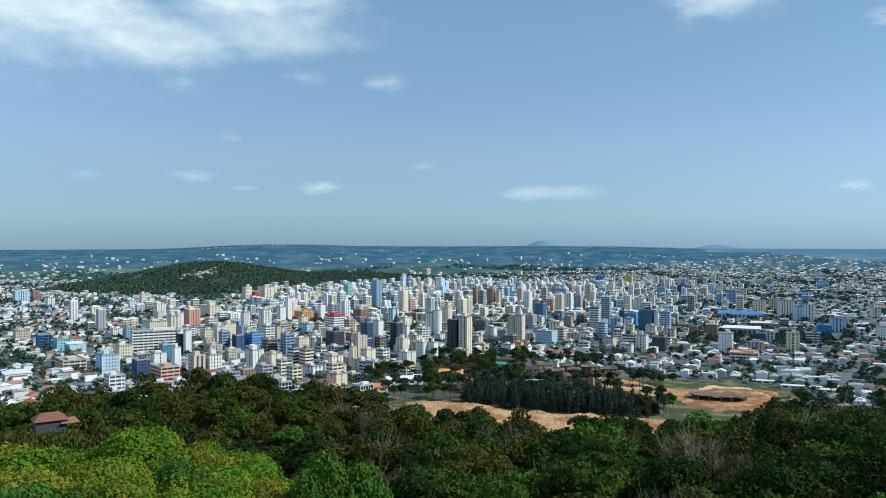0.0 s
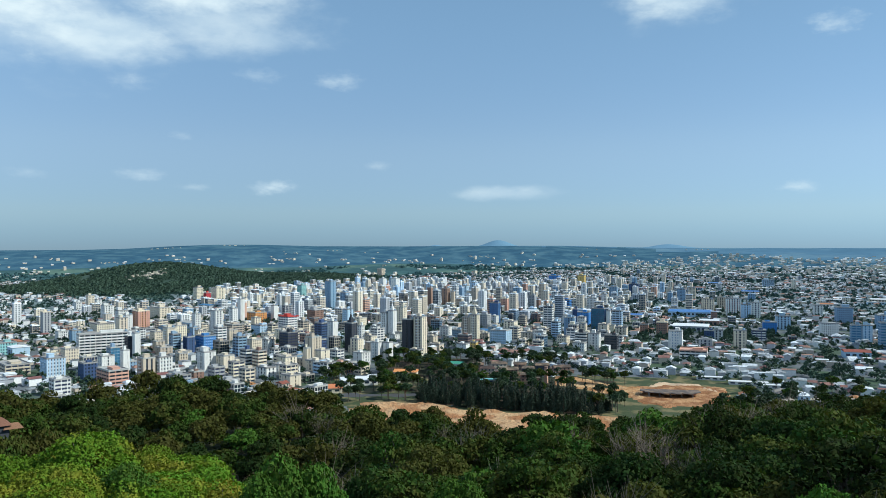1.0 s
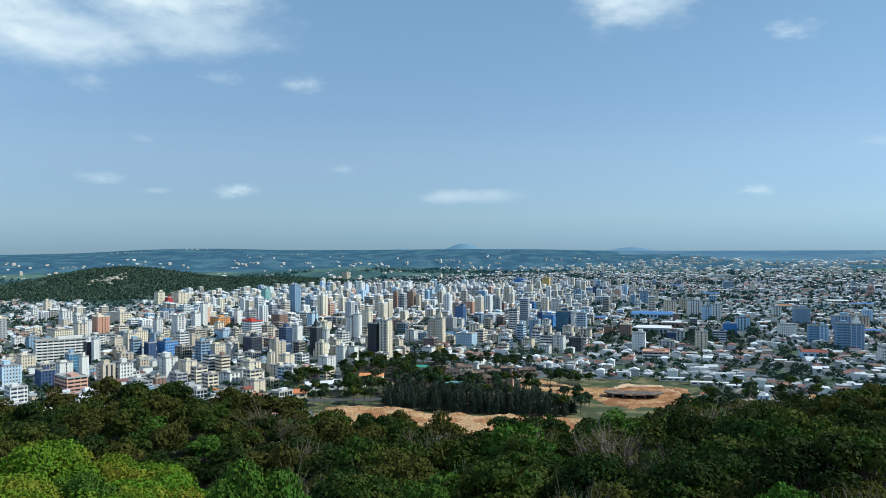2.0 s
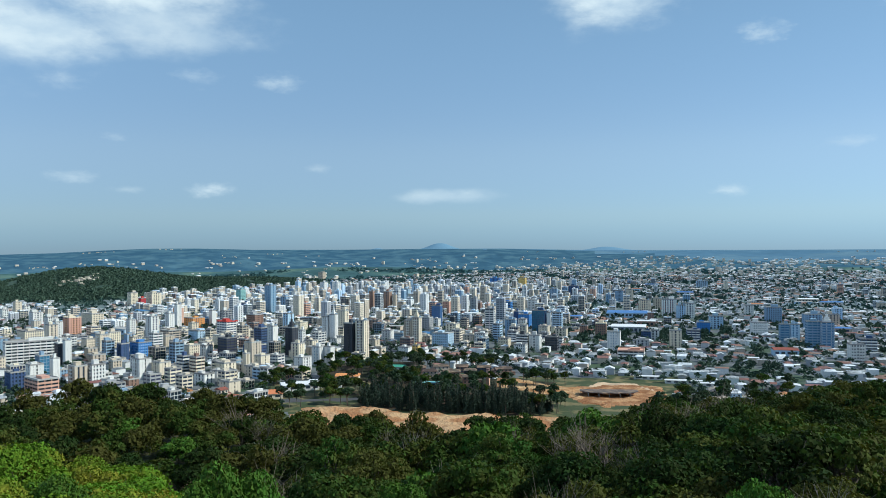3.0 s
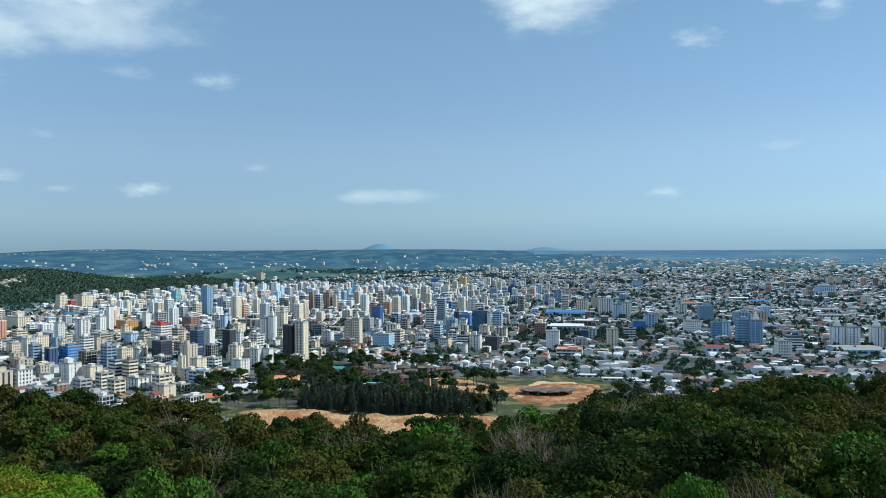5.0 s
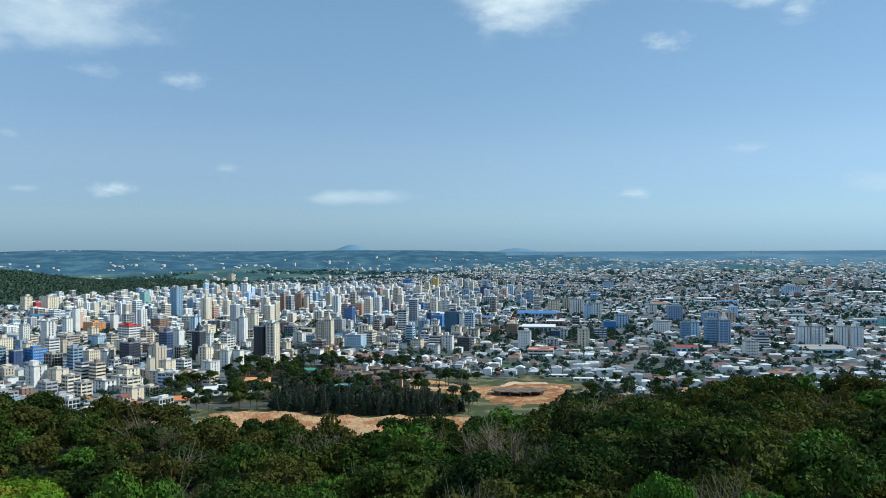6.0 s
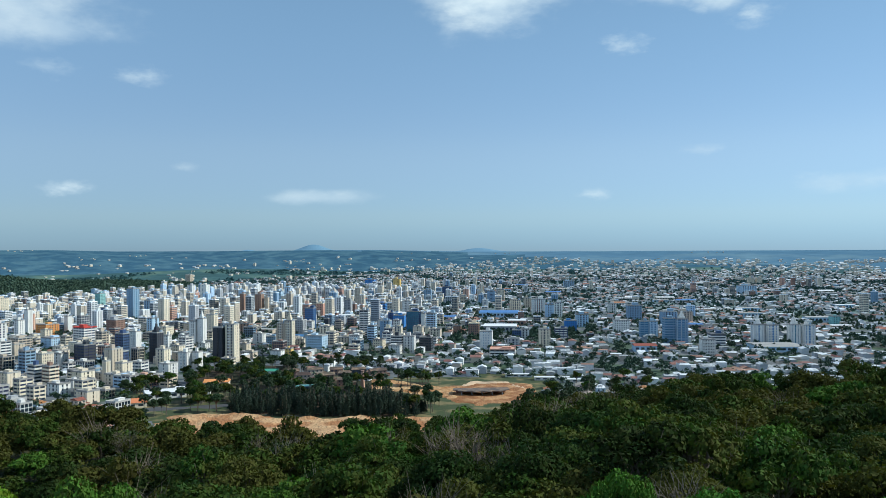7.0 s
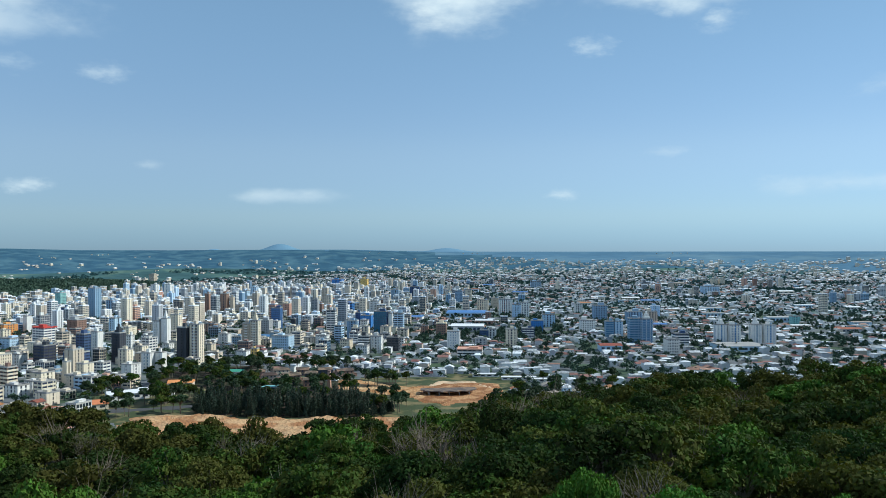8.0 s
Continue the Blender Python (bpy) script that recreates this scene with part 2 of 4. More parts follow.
def thing(name, m, label, category, group="", kind=""):
    ob = new(name)
    ob.empty_display_size = 1
    ob.matrix_basis = m
    return tagged(ob, label, category, group, kind)


# ---- the land ----
RIDGE_AZ = (-60, -30, -25, -19, -15, -9, -6, -3.5, 0.7, 4.8, 7.3, 10.6, 14, 17, 20.6, 23, 28, 32, 36, 40, 43.5, 49, 80)
RIDGE_DIP = (9.0, 9.1, 9.1, 9.5, 9.0, 9.3, 10.3, 10.9, 11.4, 12.4, 12.8, 12.0, 11.9, 11.5, 10.9, 10.5, 9.8, 8.9, 8.5, 8.5, 7.8, 7.1, 7.0)
SKY_AZ = (-60, -30, -22, -19, -16, -13, -10, -6, 0, 6, 12, 15.5, 19, 30, 60)
SKY_Z = (96, 98, 100, 106, 120, 128, 128, 119, 117, 119, 119, 112, 105, 103, 101)
SPUR_AZ = (-60, -26, -19, -15, -11, -5)
SPUR_DIP = (11.4, 11.6, 12.2, 13.2, 15.2, 18.6)
TREE_H = 10.0


def ridge_range(az):
    return np.interp(az, (-60, -25, -10, 2, 8, 15, 25, 40, 80), (190, 190, 180, 150, 140, 145, 160, 185, 190))


def smooth(a, b, x):
    t = np.clip((x - a) / (b - a), 0, 1)
    return t * t * (3 - 2 * t)


def land(x, y):
    """Height of the ground."""
    x, y = np.asarray(x, float), np.asarray(y, float)
    dist, az = np.hypot(x, y), np.degrees(np.arctan2(x, y))
    r = ridge_range(az)
    zr = EYE - r * np.tan(np.radians(np.interp(az, RIDGE_AZ, RIDGE_DIP))) - TREE_H
    near = np.where(dist < 8, 113.3 - dist * 0.12, 0)
    z8 = 113.3 - 8 * 0.12
    z34 = 93.0 + 2.0 * np.sin(az * 0.21 + 1.0)
    hollow = 5.0 * np.sin(np.pi * np.clip((dist - 34) / (r - 34), 0, 1)) * (1 - smooth(-4, 14, az) * 0.7)
    mid = np.where(dist < 34, z8 + (z34 - z8) * (dist - 8) / 26, z34 + (zr - z34) * (dist - 34) / (r - 34) - hollow)
    # a sunny spur falls to the right, with a deep hollow behind it
    spur = EYE - dist * np.tan(np.radians(np.interp(az, SPUR_AZ, SPUR_DIP) + (66 - dist) * 0.2)) - 7.6
    on_spur = np.exp(-((dist - 56) / 16) ** 4) * (1 - smooth(-11, -5, az))
    mid = mid + (spur - mid) * on_spur
    mid = mid - (6.0 * (1 - smooth(-24, -19, az)) + 11.0 * smooth(-24, -19, az) * (1 - smooth(-10, -5, az))) * np.exp(-((dist - 100) / 22) ** 2)
    t = np.clip((dist - r) / 235, 0, 1)
    fall = zr * (1 - t) ** 1.25 * (1 - 0.12 * np.sin(np.pi * t))
    z = np.where(dist < 8, near, np.where(dist < r, mid, fall))
    # wooded hill beside the town
    hx, hy = 2350 * math.sin(radians(-16.7)), 2350 * math.cos(radians(-16.7))
    u, v = (x - hx), (y - hy)
    z = z + 66 * np.exp(-(u / 255) ** 2 - (v / 330) ** 2) + 22 * np.exp(-((u - 420) / 270) ** 2 - ((v - 300) / 240) ** 2)
    # the country rises to the horizon
    far = smooth(2900, 4350, dist) ** 1.15 * np.interp(az, SKY_AZ, SKY_Z)
    rolls = 9 * np.sin(x / 210 + 1.3) * np.sin(y / 170 + 0.4) * smooth(2500, 3200, dist) * (1 - smooth(3900, 4300, dist))
    return z + far + rolls


def build_ground():
    azs = np.concatenate([np.arange(-44, 64, 0.3), np.arange(64, 316, 4.0)])
    rad = np.concatenate([[0.0], np.geomspace(2.5, 4950, 190)])
    a, r = np.meshgrid(np.radians(azs), rad)
    x, y = r * np.sin(a), r * np.cos(a)
    z = land(x, y)
    n, rows = len(azs), len(rad)
    v = np.stack([x, y, z], -1).reshape(-1, 3)
    i, j = np.meshgrid(np.arange(n), np.arange(rows - 1))
    q = np.stack([j * n + i, j * n + (i + 1) % n, (j + 1) * n + (i + 1) % n, (j + 1) * n + i], -1).reshape(-1, 4)[:, ::-1]
    me = bpy.data.meshes.new("ground")
    me.from_pydata(v.tolist(), [], q.tolist())
    for m in (WILD, GROUND, HAZELAND, HILLWOOD, HAZERIDGE, HAZETOWN, HAZEPLAIN):
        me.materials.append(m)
    c = v[q].mean(1)
    dist = np.hypot(c[:, 0], c[:, 1])
    hill = (c[:, 2] > 6) & (dist > 1500)
    # the colour with the palest haze begins nearer towards the right
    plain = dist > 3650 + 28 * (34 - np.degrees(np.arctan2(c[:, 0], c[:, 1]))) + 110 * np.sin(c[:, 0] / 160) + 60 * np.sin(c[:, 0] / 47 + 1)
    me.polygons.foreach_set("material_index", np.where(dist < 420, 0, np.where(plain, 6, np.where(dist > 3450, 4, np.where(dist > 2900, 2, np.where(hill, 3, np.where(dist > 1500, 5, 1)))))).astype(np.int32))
    me.polygons.foreach_set("use_smooth", np.ones(len(q), bool))
    me.update()
    return tagged(new("ground", me), "rolling green land falling from a wooded hill to a town plain", "ground", kind="structure")


build_ground()


def at(az, dist, turn=0.0):
    """Pose on the ground at az degrees and dist metres from the lookout, turned by turn degrees."""
    x, y = dist * math.sin(radians(az)), dist * math.cos(radians(az))
    return pose(x, y, float(land(x, y)), 0, 0, turn)


def far_mountain(name, az, dist, half, height, label):
    """A low flat-topped hill on the skyline."""
    g = Geo()
    n = 48
    for i in range(n + 1):
        u = -1 + 2 * i / n
        top = height * (math.exp(-(u / 0.26) ** 2) * 0.75 + 0.32 * math.exp(-(u / 0.6) ** 2)) + 1.5 * noise.noise((u * 9, az, 0))
        for depth, share in ((-120, 0.0), (-60, 0.55), (0, 1.0), (60, 0.5), (120, 0.0)):
            g.v.append((u * half, depth, max(-6, top * share) - 2))
    for i in range(n):
        for j in range(4):
            a = i * 5 + j
            g.f.append((a, a + 5, a + 6, a + 1)), g.m.append(0)
    x, y = dist * math.sin(radians(az)), dist * math.cos(radians(az))
    ob = new(name, g.mesh(name, [HAZEBLUE]))
    ob.matrix_basis = pose(x, y, 100, 0, 0, -az)
    return tagged(ob, label, "mountain", kind="structure")


# base colour close to the sky's, so the haze is painted on
HAZEBLUE = material("haze_blue_hill", (0.165, 0.275, 0.365), 1.0, 0.1, 0.002, 0.01, spec=0.0)
far_mountain("backdrop_mountain", 7.4, 4780, 380, 52, "flat-topped mountain on the skyline in a faint haze blue")
far_mountain("backdrop_hill", 19.5, 4800, 420, 27, "low hill on the skyline in a faint haze blue")
far_mountain("backdrop_hill", 2.8, 4800, 260, 25, "low hill in a faint haze blue beside the flat-topped mountain")


# ---- the town ----
STREETS = -25.0  # turn of the street grid in the middle of the town
STOREY = 3.0


def streets(x, y):
    """Turn of the streets there: the grid swings round the hill from west to east."""
    return float(np.interp(math.degrees(math.atan2(x, y)), (-30, -8, 3, 20, 50), (-52, -46, -32, -24, -16)))


TAKEN = []  # footprints in use: x, y, radius


def shell(w, d, n, style, rng, back=True):
    """Geometry of a tower: glazing core, piers, floor bands (apart), roof. Returns a dict of Geo by part."""
    h = n * STOREY
    core, piers, band, roof, extra = Geo(), Geo(), Geo(), Geo(), Geo()
    core.box(-w / 2, w / 2, -d / 2, d / 2, 0, h)
    p = 0.32
    spots = []
    half = {"grid": 0.72, "stripes": 1.25, "bands": 0.3, "curtain": 0.12, "solid": 1.0}[style]
    pier = Geo()
    pier.box(-half, half, -p, 0.1, 0, h)
    sides = ((w, 0), (d, 90), (w, 180), (d, 270))
    reach = {0: d / 2, 90: w / 2, 180: d / 2, 270: w / 2}
    for length, turn in sides:
        if turn == 180 and not back:
            continue
        m = pose(0, 0, 0, 0, 0, turn)
        bays = max(2, round(length / 2.6))
        off = reach[turn]
        if style == "stripes":
            bays = max(2, round(length / 4.2))
        for b in range(bays + 1):
            x = -length / 2 + length * b / bays
            if style == "bands" and 0 < b < bays and b % 2:
                continue
            x = min(max(x, -length / 2 - p + half), length / 2 + p - half)
            proud = p + (0.04 if turn in (90, 270) else 0.0)
            piers.box(x - half, x + half, -off - proud, -off + 0.1, 0, h, at=m)
            spots.append(m @ pose(x, -off - proud + p, 0))
    tall = {"grid": 1.4, "stripes": 0.9, "bands": 1.5, "curtain": 0.5, "solid": 1.6}[style]
    proud = {"grid": 0.24, "stripes": 0.18, "bands": 0.55, "curtain": 0.2, "solid": 0.3}[style]
    band.ring(w, d, proud, 0, tall)
    roof.ring(w, d, p + 0.1, h, h + 0.45)
    t = 0.35
    for x0, x1, y0, y1 in ((-w / 2 - t, w / 2 + t, -d / 2 - t, -d / 2), (-w / 2 - t, w / 2 + t, d / 2, d / 2 + t), (-w / 2 - t, -w / 2, -d / 2, d / 2), (w / 2, w / 2 + t, -d / 2, d / 2)):
        roof.box(x0, x1, y0, y1, h + 0.45, h + 1.3)
    lw, ld = w * rng.uniform(0.25, 0.45), d * rng.uniform(0.3, 0.5)
    lx, ly = rng.uniform(-0.2, 0.2) * w, rng.uniform(-0.2, 0.2) * d
    lh = rng.uniform(2.6, 4.2) if n > 5 else 1.8
    extra.box(lx - lw / 2, lx + lw / 2, ly - ld / 2, ly + ld / 2, h + 0.45, h + 0.45 + lh)
    extra.box(lx - lw / 2 - 0.2, lx + lw / 2 + 0.2, ly - ld / 2 - 0.2, ly + ld / 2 + 0.2, h + 0.45 + lh, h + 0.7 + lh, bottom=True)
    return dict(core=core, piers=piers, band=band, roof=roof, extra=extra, tall=tall, pier=pier, spots=spots)


def balconies(w, d, n, rng):
    """One stack of balconies on the front as a list of heights with one shared slab-and-parapet shape."""
    g = Geo()
    wide = min(w * 0.34, 5.0)
    g.box(-wide / 2, wide / 2, -1.3, 0, -0.12, 0.06, bottom=True)
    g.box(-wide / 2, wide / 2, -1.3, -1.18, 0.06, 1.05)
    g.box(-wide / 2, -wide / 2 + 0.12, -1.18, 0, 0.06, 1.05)
    g.box(wide / 2 - 0.12, wide / 2, -1.18, 0, 0.06, 1.05)
    return g


def tower(x, y, w, d, n, wall, style="grid", band="", glass=GLASS, cap="", label="", turn=None, apart=True, group="", rooftop=""):
    """One building of n storeys at x, y: glazing, piers, a band for each floor, roof with parapet and a lift house."""
    rng = random.Random(round(x * 7 + y * 13))
    z = float(land(x, y))
    turn = streets(x, y) if turn is None else turn
    TAKEN.append((x, y, max(w, d) * 0.62))
    shape = shell(w, d, n, style, rng)
    name = "apartment_tower" if n > 7 else "apartment_block"
    root = thing(name, pose(x, y, z, 0, 0, turn), label or f"{wall} rendered {'high-rise tower' if n > 7 else 'low-rise block'} with {n} rows of windows", "building", group)
    part("glazing", shape["core"], glass, root)
    if apart:
        me = shape["pier"].mesh("pier", [PAINT[wall]])
        for m in shape["spots"]:
            part("pier", me, None, root, m=m)
    else:
        tagged(part("facade", shape["piers"], PAINT[wall], root), kind="stuff")
    bandpaint = PAINT[band or wall]
    if apart:
        me = shape["band"].mesh("floor_band", [bandpaint])
        for i in range(n):
            part("floor_band", me, None, root, m=pose(0, 0, i * STOREY))
        if n > 5 and style in ("grid", "stripes") and rng.random() < 0.75:
            bal = balconies(w, d, n, rng).mesh("balcony", [PAINT["white" if wall in ("cream", "beige", "brown", "salmon") else wall]])
            for i in range(1, n):
                for bx in ((-w * 0.25, w * 0.25) if w > 13 else (0.0,)):
                    part("balcony", bal, None, root, m=pose(bx, -d / 2 - 0.25, i * STOREY))
    else:
        g = Geo()
        for i in range(n):
            g.ring(w, d, 0.25, i * STOREY, i * STOREY + shape["tall"])
        tagged(part("banding", g, bandpaint, root), kind="stuff")
    part("roof", shape["roof"], ROOFGREY if not cap else PAINT[cap], root)
    part("lift_house", shape["extra"], PAINT[cap or wall], root)
    if n > 6:
        tank = Geo()
        ring = [(math.cos(radians(a)) * 1.5, math.sin(radians(a)) * 1.5) for a in range(0, 360, 36)]
        bx, by = w * 0.3, d * 0.28
        for zz in (0, 2.0):
            tank.v += [(bx + a, by + b, n * STOREY + 0.45 + zz) for a, b in ring]
        tank.f = [(i, (i + 1) % 10, 10 + (i + 1) % 10, 10 + i) for i in range(10)] + [tuple(range(10, 20))]
        tank.m = [0] * 11
        part("water_tank", tank, PAINT["bluegrey"], root)
    if rooftop == "spire":
        s = Geo()
        for k, (half, z0, z1) in enumerate(((w * 0.28, 0, 3), (w * 0.18, 3, 6), (w * 0.09, 6, 9), (0.25, 9, 15))):
            s.box(-half, half, -half, half, n * STOREY + 0.45 + z0, n * STOREY + 0.45 + z1)
        part("stepped_crown", s, PAINT[cap or wall], root)
    return root


def hall(x, y, w, d, h, roof_m, wall="white", rise=1.2, label="", turn=None, category="building"):
    """A low wide hall: walls with a window ribbon and a shallow pitched sheet roof."""
    TAKEN.append((x, y, max(w, d) * 0.55))
    turn = streets(x, y) if turn is None else turn
    root = thing("hall", pose(x, y, float(land(x, y)), 0, 0, turn), label or "low wide hall with a shallow sheet roof", category)
    g = Geo()
    g.box(-w / 2, w / 2, -d / 2, d / 2, 0, h)
    part("wall", g, PAINT[wall], root)
    g = Geo()
    for i in range(max(2, int(w / 6))):
        x0 = -w / 2 + 1.2 + i * 6
        if x0 + 3.6 < w / 2:
            g.box(x0, x0 + 3.6, -d / 2 - 0.06, -d / 2 + 0.1, h * 0.35, h * 0.75)
    tagged(part("window_row", g, GLASS, root), kind="stuff")
    g = Geo()
    g.gable(w, d, h, rise, 0.6)
    part("roof", g, roof_m, root)
    return root


# landmarks, each with its own footprint, storeys and finish
tower(-859, 1579, 29.7, 25.2, 8, "paleblue", style="stripes", apart=False)
tower(-851, 1620, 14.4, 12.2, 7, "brown", apart=False)
tower(-747, 1476, 14.1, 12.0, 6, "white", style="stripes", apart=False)
tower(-462, 1048, 10.7, 9.1, 10, "grey", style="stripes", cap="cream", apart=False)
tower(-558, 1391, 10.6, 9.0, 6, "white", apart=False)
tower(-560, 1450, 11.6, 9.9, 9, "cream", apart=False)
tower(-536, 1424, 9.8, 8.3, 7, "white", apart=False)
tower(-452, 1237, 16.0, 13.6, 8, "white", style="stripes", apart=False)
tower(-385, 1105, 13.7, 11.7, 9, "white", apart=False)
tower(-361, 1061, 10.0, 8.5, 8, "white", style="solid", apart=False)
tower(-354, 1094, 18.3, 15.6, 9, "salmon", style="stripes", band="orange", cap="cream", apart=False)
tower(-383, 1277, 35.8, 17.9, 6, "cream", apart=False)
tower(-306, 842, 60.0, 16.0, 8, "white", style="bands", turn=30)
tower(-276, 817, 8.1, 6.9, 8, "dark", style="curtain", cap="white")
tower(-267, 809, 5.5, 4.6, 9, "white", style="solid")
tower(-275, 768, 10.1, 8.6, 6, "bluegrey", style="curtain", glass=GLASSBLUE)
tower(-256, 745, 6.4, 5.4, 6, "white", style="solid")
tower(-303, 701, 17.4, 14.8, 6, "paleblue", style="grid", band="white")
tower(-268, 688, 13.0, 11.0, 5, "navy", style="grid")
tower(-241, 671, 26.3, 15.8, 4, "salmon", style="bands")
tower(-220, 693, 12.1, 10.2, 6, "beige", style="stripes", band="dark")
tower(-208, 700, 13.2, 11.2, 6, "white")
tower(-455, 883, 14.7, 12.5, 5, "blue", style="curtain")
tower(-425, 868, 19.4, 16.5, 4, "teal", style="grid")
hall(-372, 676, 24.3, 20.6, 5.9, ROOFWHITE, "white")
tower(-352, 732, 33.1, 19.8, 3, "beige", style="bands")
tower(-388, 1044, 25.9, 22.0, 5, "cream", apart=False)
tower(-411, 975, 12.4, 10.5, 4, "white", apart=False)
tower(-266, 922, 11.9, 10.1, 7, "cream")
tower(-519, 955, 18.4, 15.6, 4, "beige", apart=False)
hall(-399, 842, 19.7, 16.7, 10.6, ROOFWHITE, "paleblue")
tower(-383, 1680, 23.1, 19.6, 9, "cream", style="stripes", apart=False)
tower(-399, 1652, 11.3, 9.6, 6, "red", apart=False)
tower(-427, 1689, 16.7, 14.2, 9, "cream", apart=False)
tower(-237, 1191, 7.8, 6.6, 12, "white", style="solid", apart=False)
tower(-243, 1165, 9.7, 8.2, 8, "white", style="stripes", apart=False)
tower(-241, 1050, 12.4, 10.5, 10, "white", style="stripes", apart=False)
tower(-274, 1075, 9.5, 8.1, 8, "white", apart=False)
tower(-215, 1200, 22.8, 19.4, 5, "orange", style="stripes", band="yellow", apart=False)
tower(-143, 1029, 20.2, 17.2, 8, "white", style="bands", cap="red", apart=False)
tower(-120, 862, 15.1, 12.9, 7, "dark", style="bands")
tower(-191, 1215, 7.9, 6.7, 8, "white", style="stripes", apart=False)
tower(-125, 1453, 15.4, 13.1, 17, "bluegrey", style="stripes", glass=GLASSBLUE, apart=False)
tower(-220, 1798, 15.4, 13.1, 9, "teal", apart=False)
tower(-36, 1852, 12.9, 11.0, 13, "white", style="stripes", glass=GLASSBLUE, apart=False)
tower(-6, 1854, 15.7, 13.4, 13, "white", style="stripes", glass=GLASSBLUE, apart=False)
tower(-127, 1205, 18.6, 15.9, 6, "brown", cap="grey", apart=False)
tower(-91, 933, 11.9, 10.1, 8, "navy", style="bands")
tower(-74, 887, 8.3, 7.0, 10, "white", style="stripes")
tower(-78, 1163, 15.9, 13.5, 5, "beige", apart=False)
tower(-52, 869, 10.1, 8.6, 10, "dark", style="grid", rooftop="spire")
tower(-45, 954, 6.1, 5.2, 6, "white")
tower(-16, 997, 8.4, 7.2, 10, "white", style="stripes")
tower(-7, 992, 7.8, 6.6, 11, "white", style="solid", rooftop="spire")
tower(-43, 821, 10.0, 8.5, 6, "cream", style="stripes")
tower(-21, 787, 9.1, 7.8, 6, "white", style="stripes", glass=GLASSBLUE)
tower(-10, 786, 7.2, 6.1, 6, "white", style="stripes")
tower(-210, 863, 17.0, 14.4, 6, "blue", style="grid", band="paleblue")
tower(-225, 851, 9.6, 8.1, 6, "navy", style="stripes")
tower(-177, 730, 12.8, 10.9, 6, "white", style="stripes")
tower(-159, 726, 12.6, 10.7, 5, "cream", style="stripes")
tower(-142, 741, 9.6, 8.2, 6, "navy", style="bands", band="white")
tower(-129, 732, 9.5, 8.1, 6, "brown", style="bands", band="cream")
tower(-87, 749, 4.8, 4.1, 6, "cream", style="solid")
tower(-89, 843, 17.8, 15.1, 5, "navy", style="bands")
tower(-67, 716, 15.8, 13.5, 3, "paleblue", style="bands")
tower(-107, 708, 9.9, 8.4, 3, "white")
tower(-94, 696, 10.4, 8.9, 3, "white")
tower(-218, 1049, 20.5, 17.4, 4, "beige", style="bands", apart=False)
tower(-180, 1037, 20.1, 17.1, 4, "paleblue", apart=False)
tower(-271, 978, 15.1, 12.8, 6, "cream", apart=False)
tower(-66, 1392, 10.3, 8.8, 6, "white", apart=False)
tower(-107, 2803, 13.7, 11.6, 7, "white", apart=False)
tower(-63, 2926, 20.4, 17.4, 12, "beige", apart=False)
tower(-86, 2785, 14.8, 12.5, 6, "cream", apart=False)
tower(-102, 1818, 9.6, 8.2, 7, "white", apart=False)
tower(-61, 1818, 10.4, 8.8, 7, "grey", apart=False)
tower(-104, 1550, 14.7, 12.5, 8, "bluegrey", style="stripes", apart=False)
tower(-153, 1423, 7.6, 6.5, 7, "grey", apart=False)
tower(-167, 1425, 10.7, 9.1, 7, "navy", apart=False)
tower(62, 1490, 8.0, 6.8, 12, "brown", style="stripes", apart=False)
tower(74, 1479, 7.0, 6.0, 11, "salmon", style="stripes", apart=False)
tower(91, 1466, 11.7, 10.0, 12, "brown", style="stripes", apart=False)
tower(104, 1462, 6.3, 5.4, 10, "beige", style="stripes", apart=False)
tower(146, 1160, 12.8, 10.8, 10, "navy", style="curtain", glass=GLASSBLUE, apart=False)
tower(187, 1347, 11.3, 9.6, 8, "salmon", cap="cream", apart=False)
tower(203, 1363, 9.1, 7.7, 4, "cream", apart=False)
tower(220, 1377, 10.7, 9.1, 5, "beige", apart=False)
# one tower: shaded face put in as dark walls, lit face as cream
tower(12, 843, 10.7, 9.1, 12, "dark", style="stripes")
tower(24, 838, 10.5, 9.0, 13, "cream", style="stripes")
tower(83, 930, 8.1, 6.9, 10, "beige", style="grid")
tower(92, 926, 9.1, 7.7, 11, "cream", style="grid", rooftop="spire")
tower(123, 1100, 15.1, 12.9, 6, "grey", style="grid", apart=False)
tower(82, 832, 6.4, 5.4, 4, "yellow")
tower(69, 818, 10.1, 8.6, 4, "white", style="solid")
tower(167, 908, 12.8, 10.9, 5, "white", style="grid")
tower(205, 855, 11.8, 10.0, 6, "dark", style="bands", band="white")
tower(218, 851, 11.8, 10.1, 6, "white", style="stripes")
tower(240, 860, 13.1, 11.1, 5, "dark", style="bands")
tower(274, 1045, 17.0, 14.4, 10, "navy", style="curtain", glass=GLASSBLUE, apart=False)
tower(286, 1039, 4.9, 4.2, 9, "white", style="solid", apart=False)
tower(274, 1129, 16.1, 13.7, 6, "blue", style="stripes", glass=GLASSBLUE, apart=False)
tower(265, 1146, 6.6, 5.6, 7, "navy", apart=False)
tower(354, 1394, 17.8, 15.1, 7, "white", apart=False)
tower(123, 922, 20.2, 17.2, 5, "paleblue", style="grid")
tower(220, 982, 12.3, 10.5, 8, "bluegrey", style="stripes")
tower(491, 2405, 30.0, 25.5, 8, "blue", style="stripes", apart=False)
tower(559, 2332, 20.4, 17.4, 9, "yellow", apart=False)
tower(349, 1948, 15.3, 13.0, 10, "cream", style="stripes", apart=False)
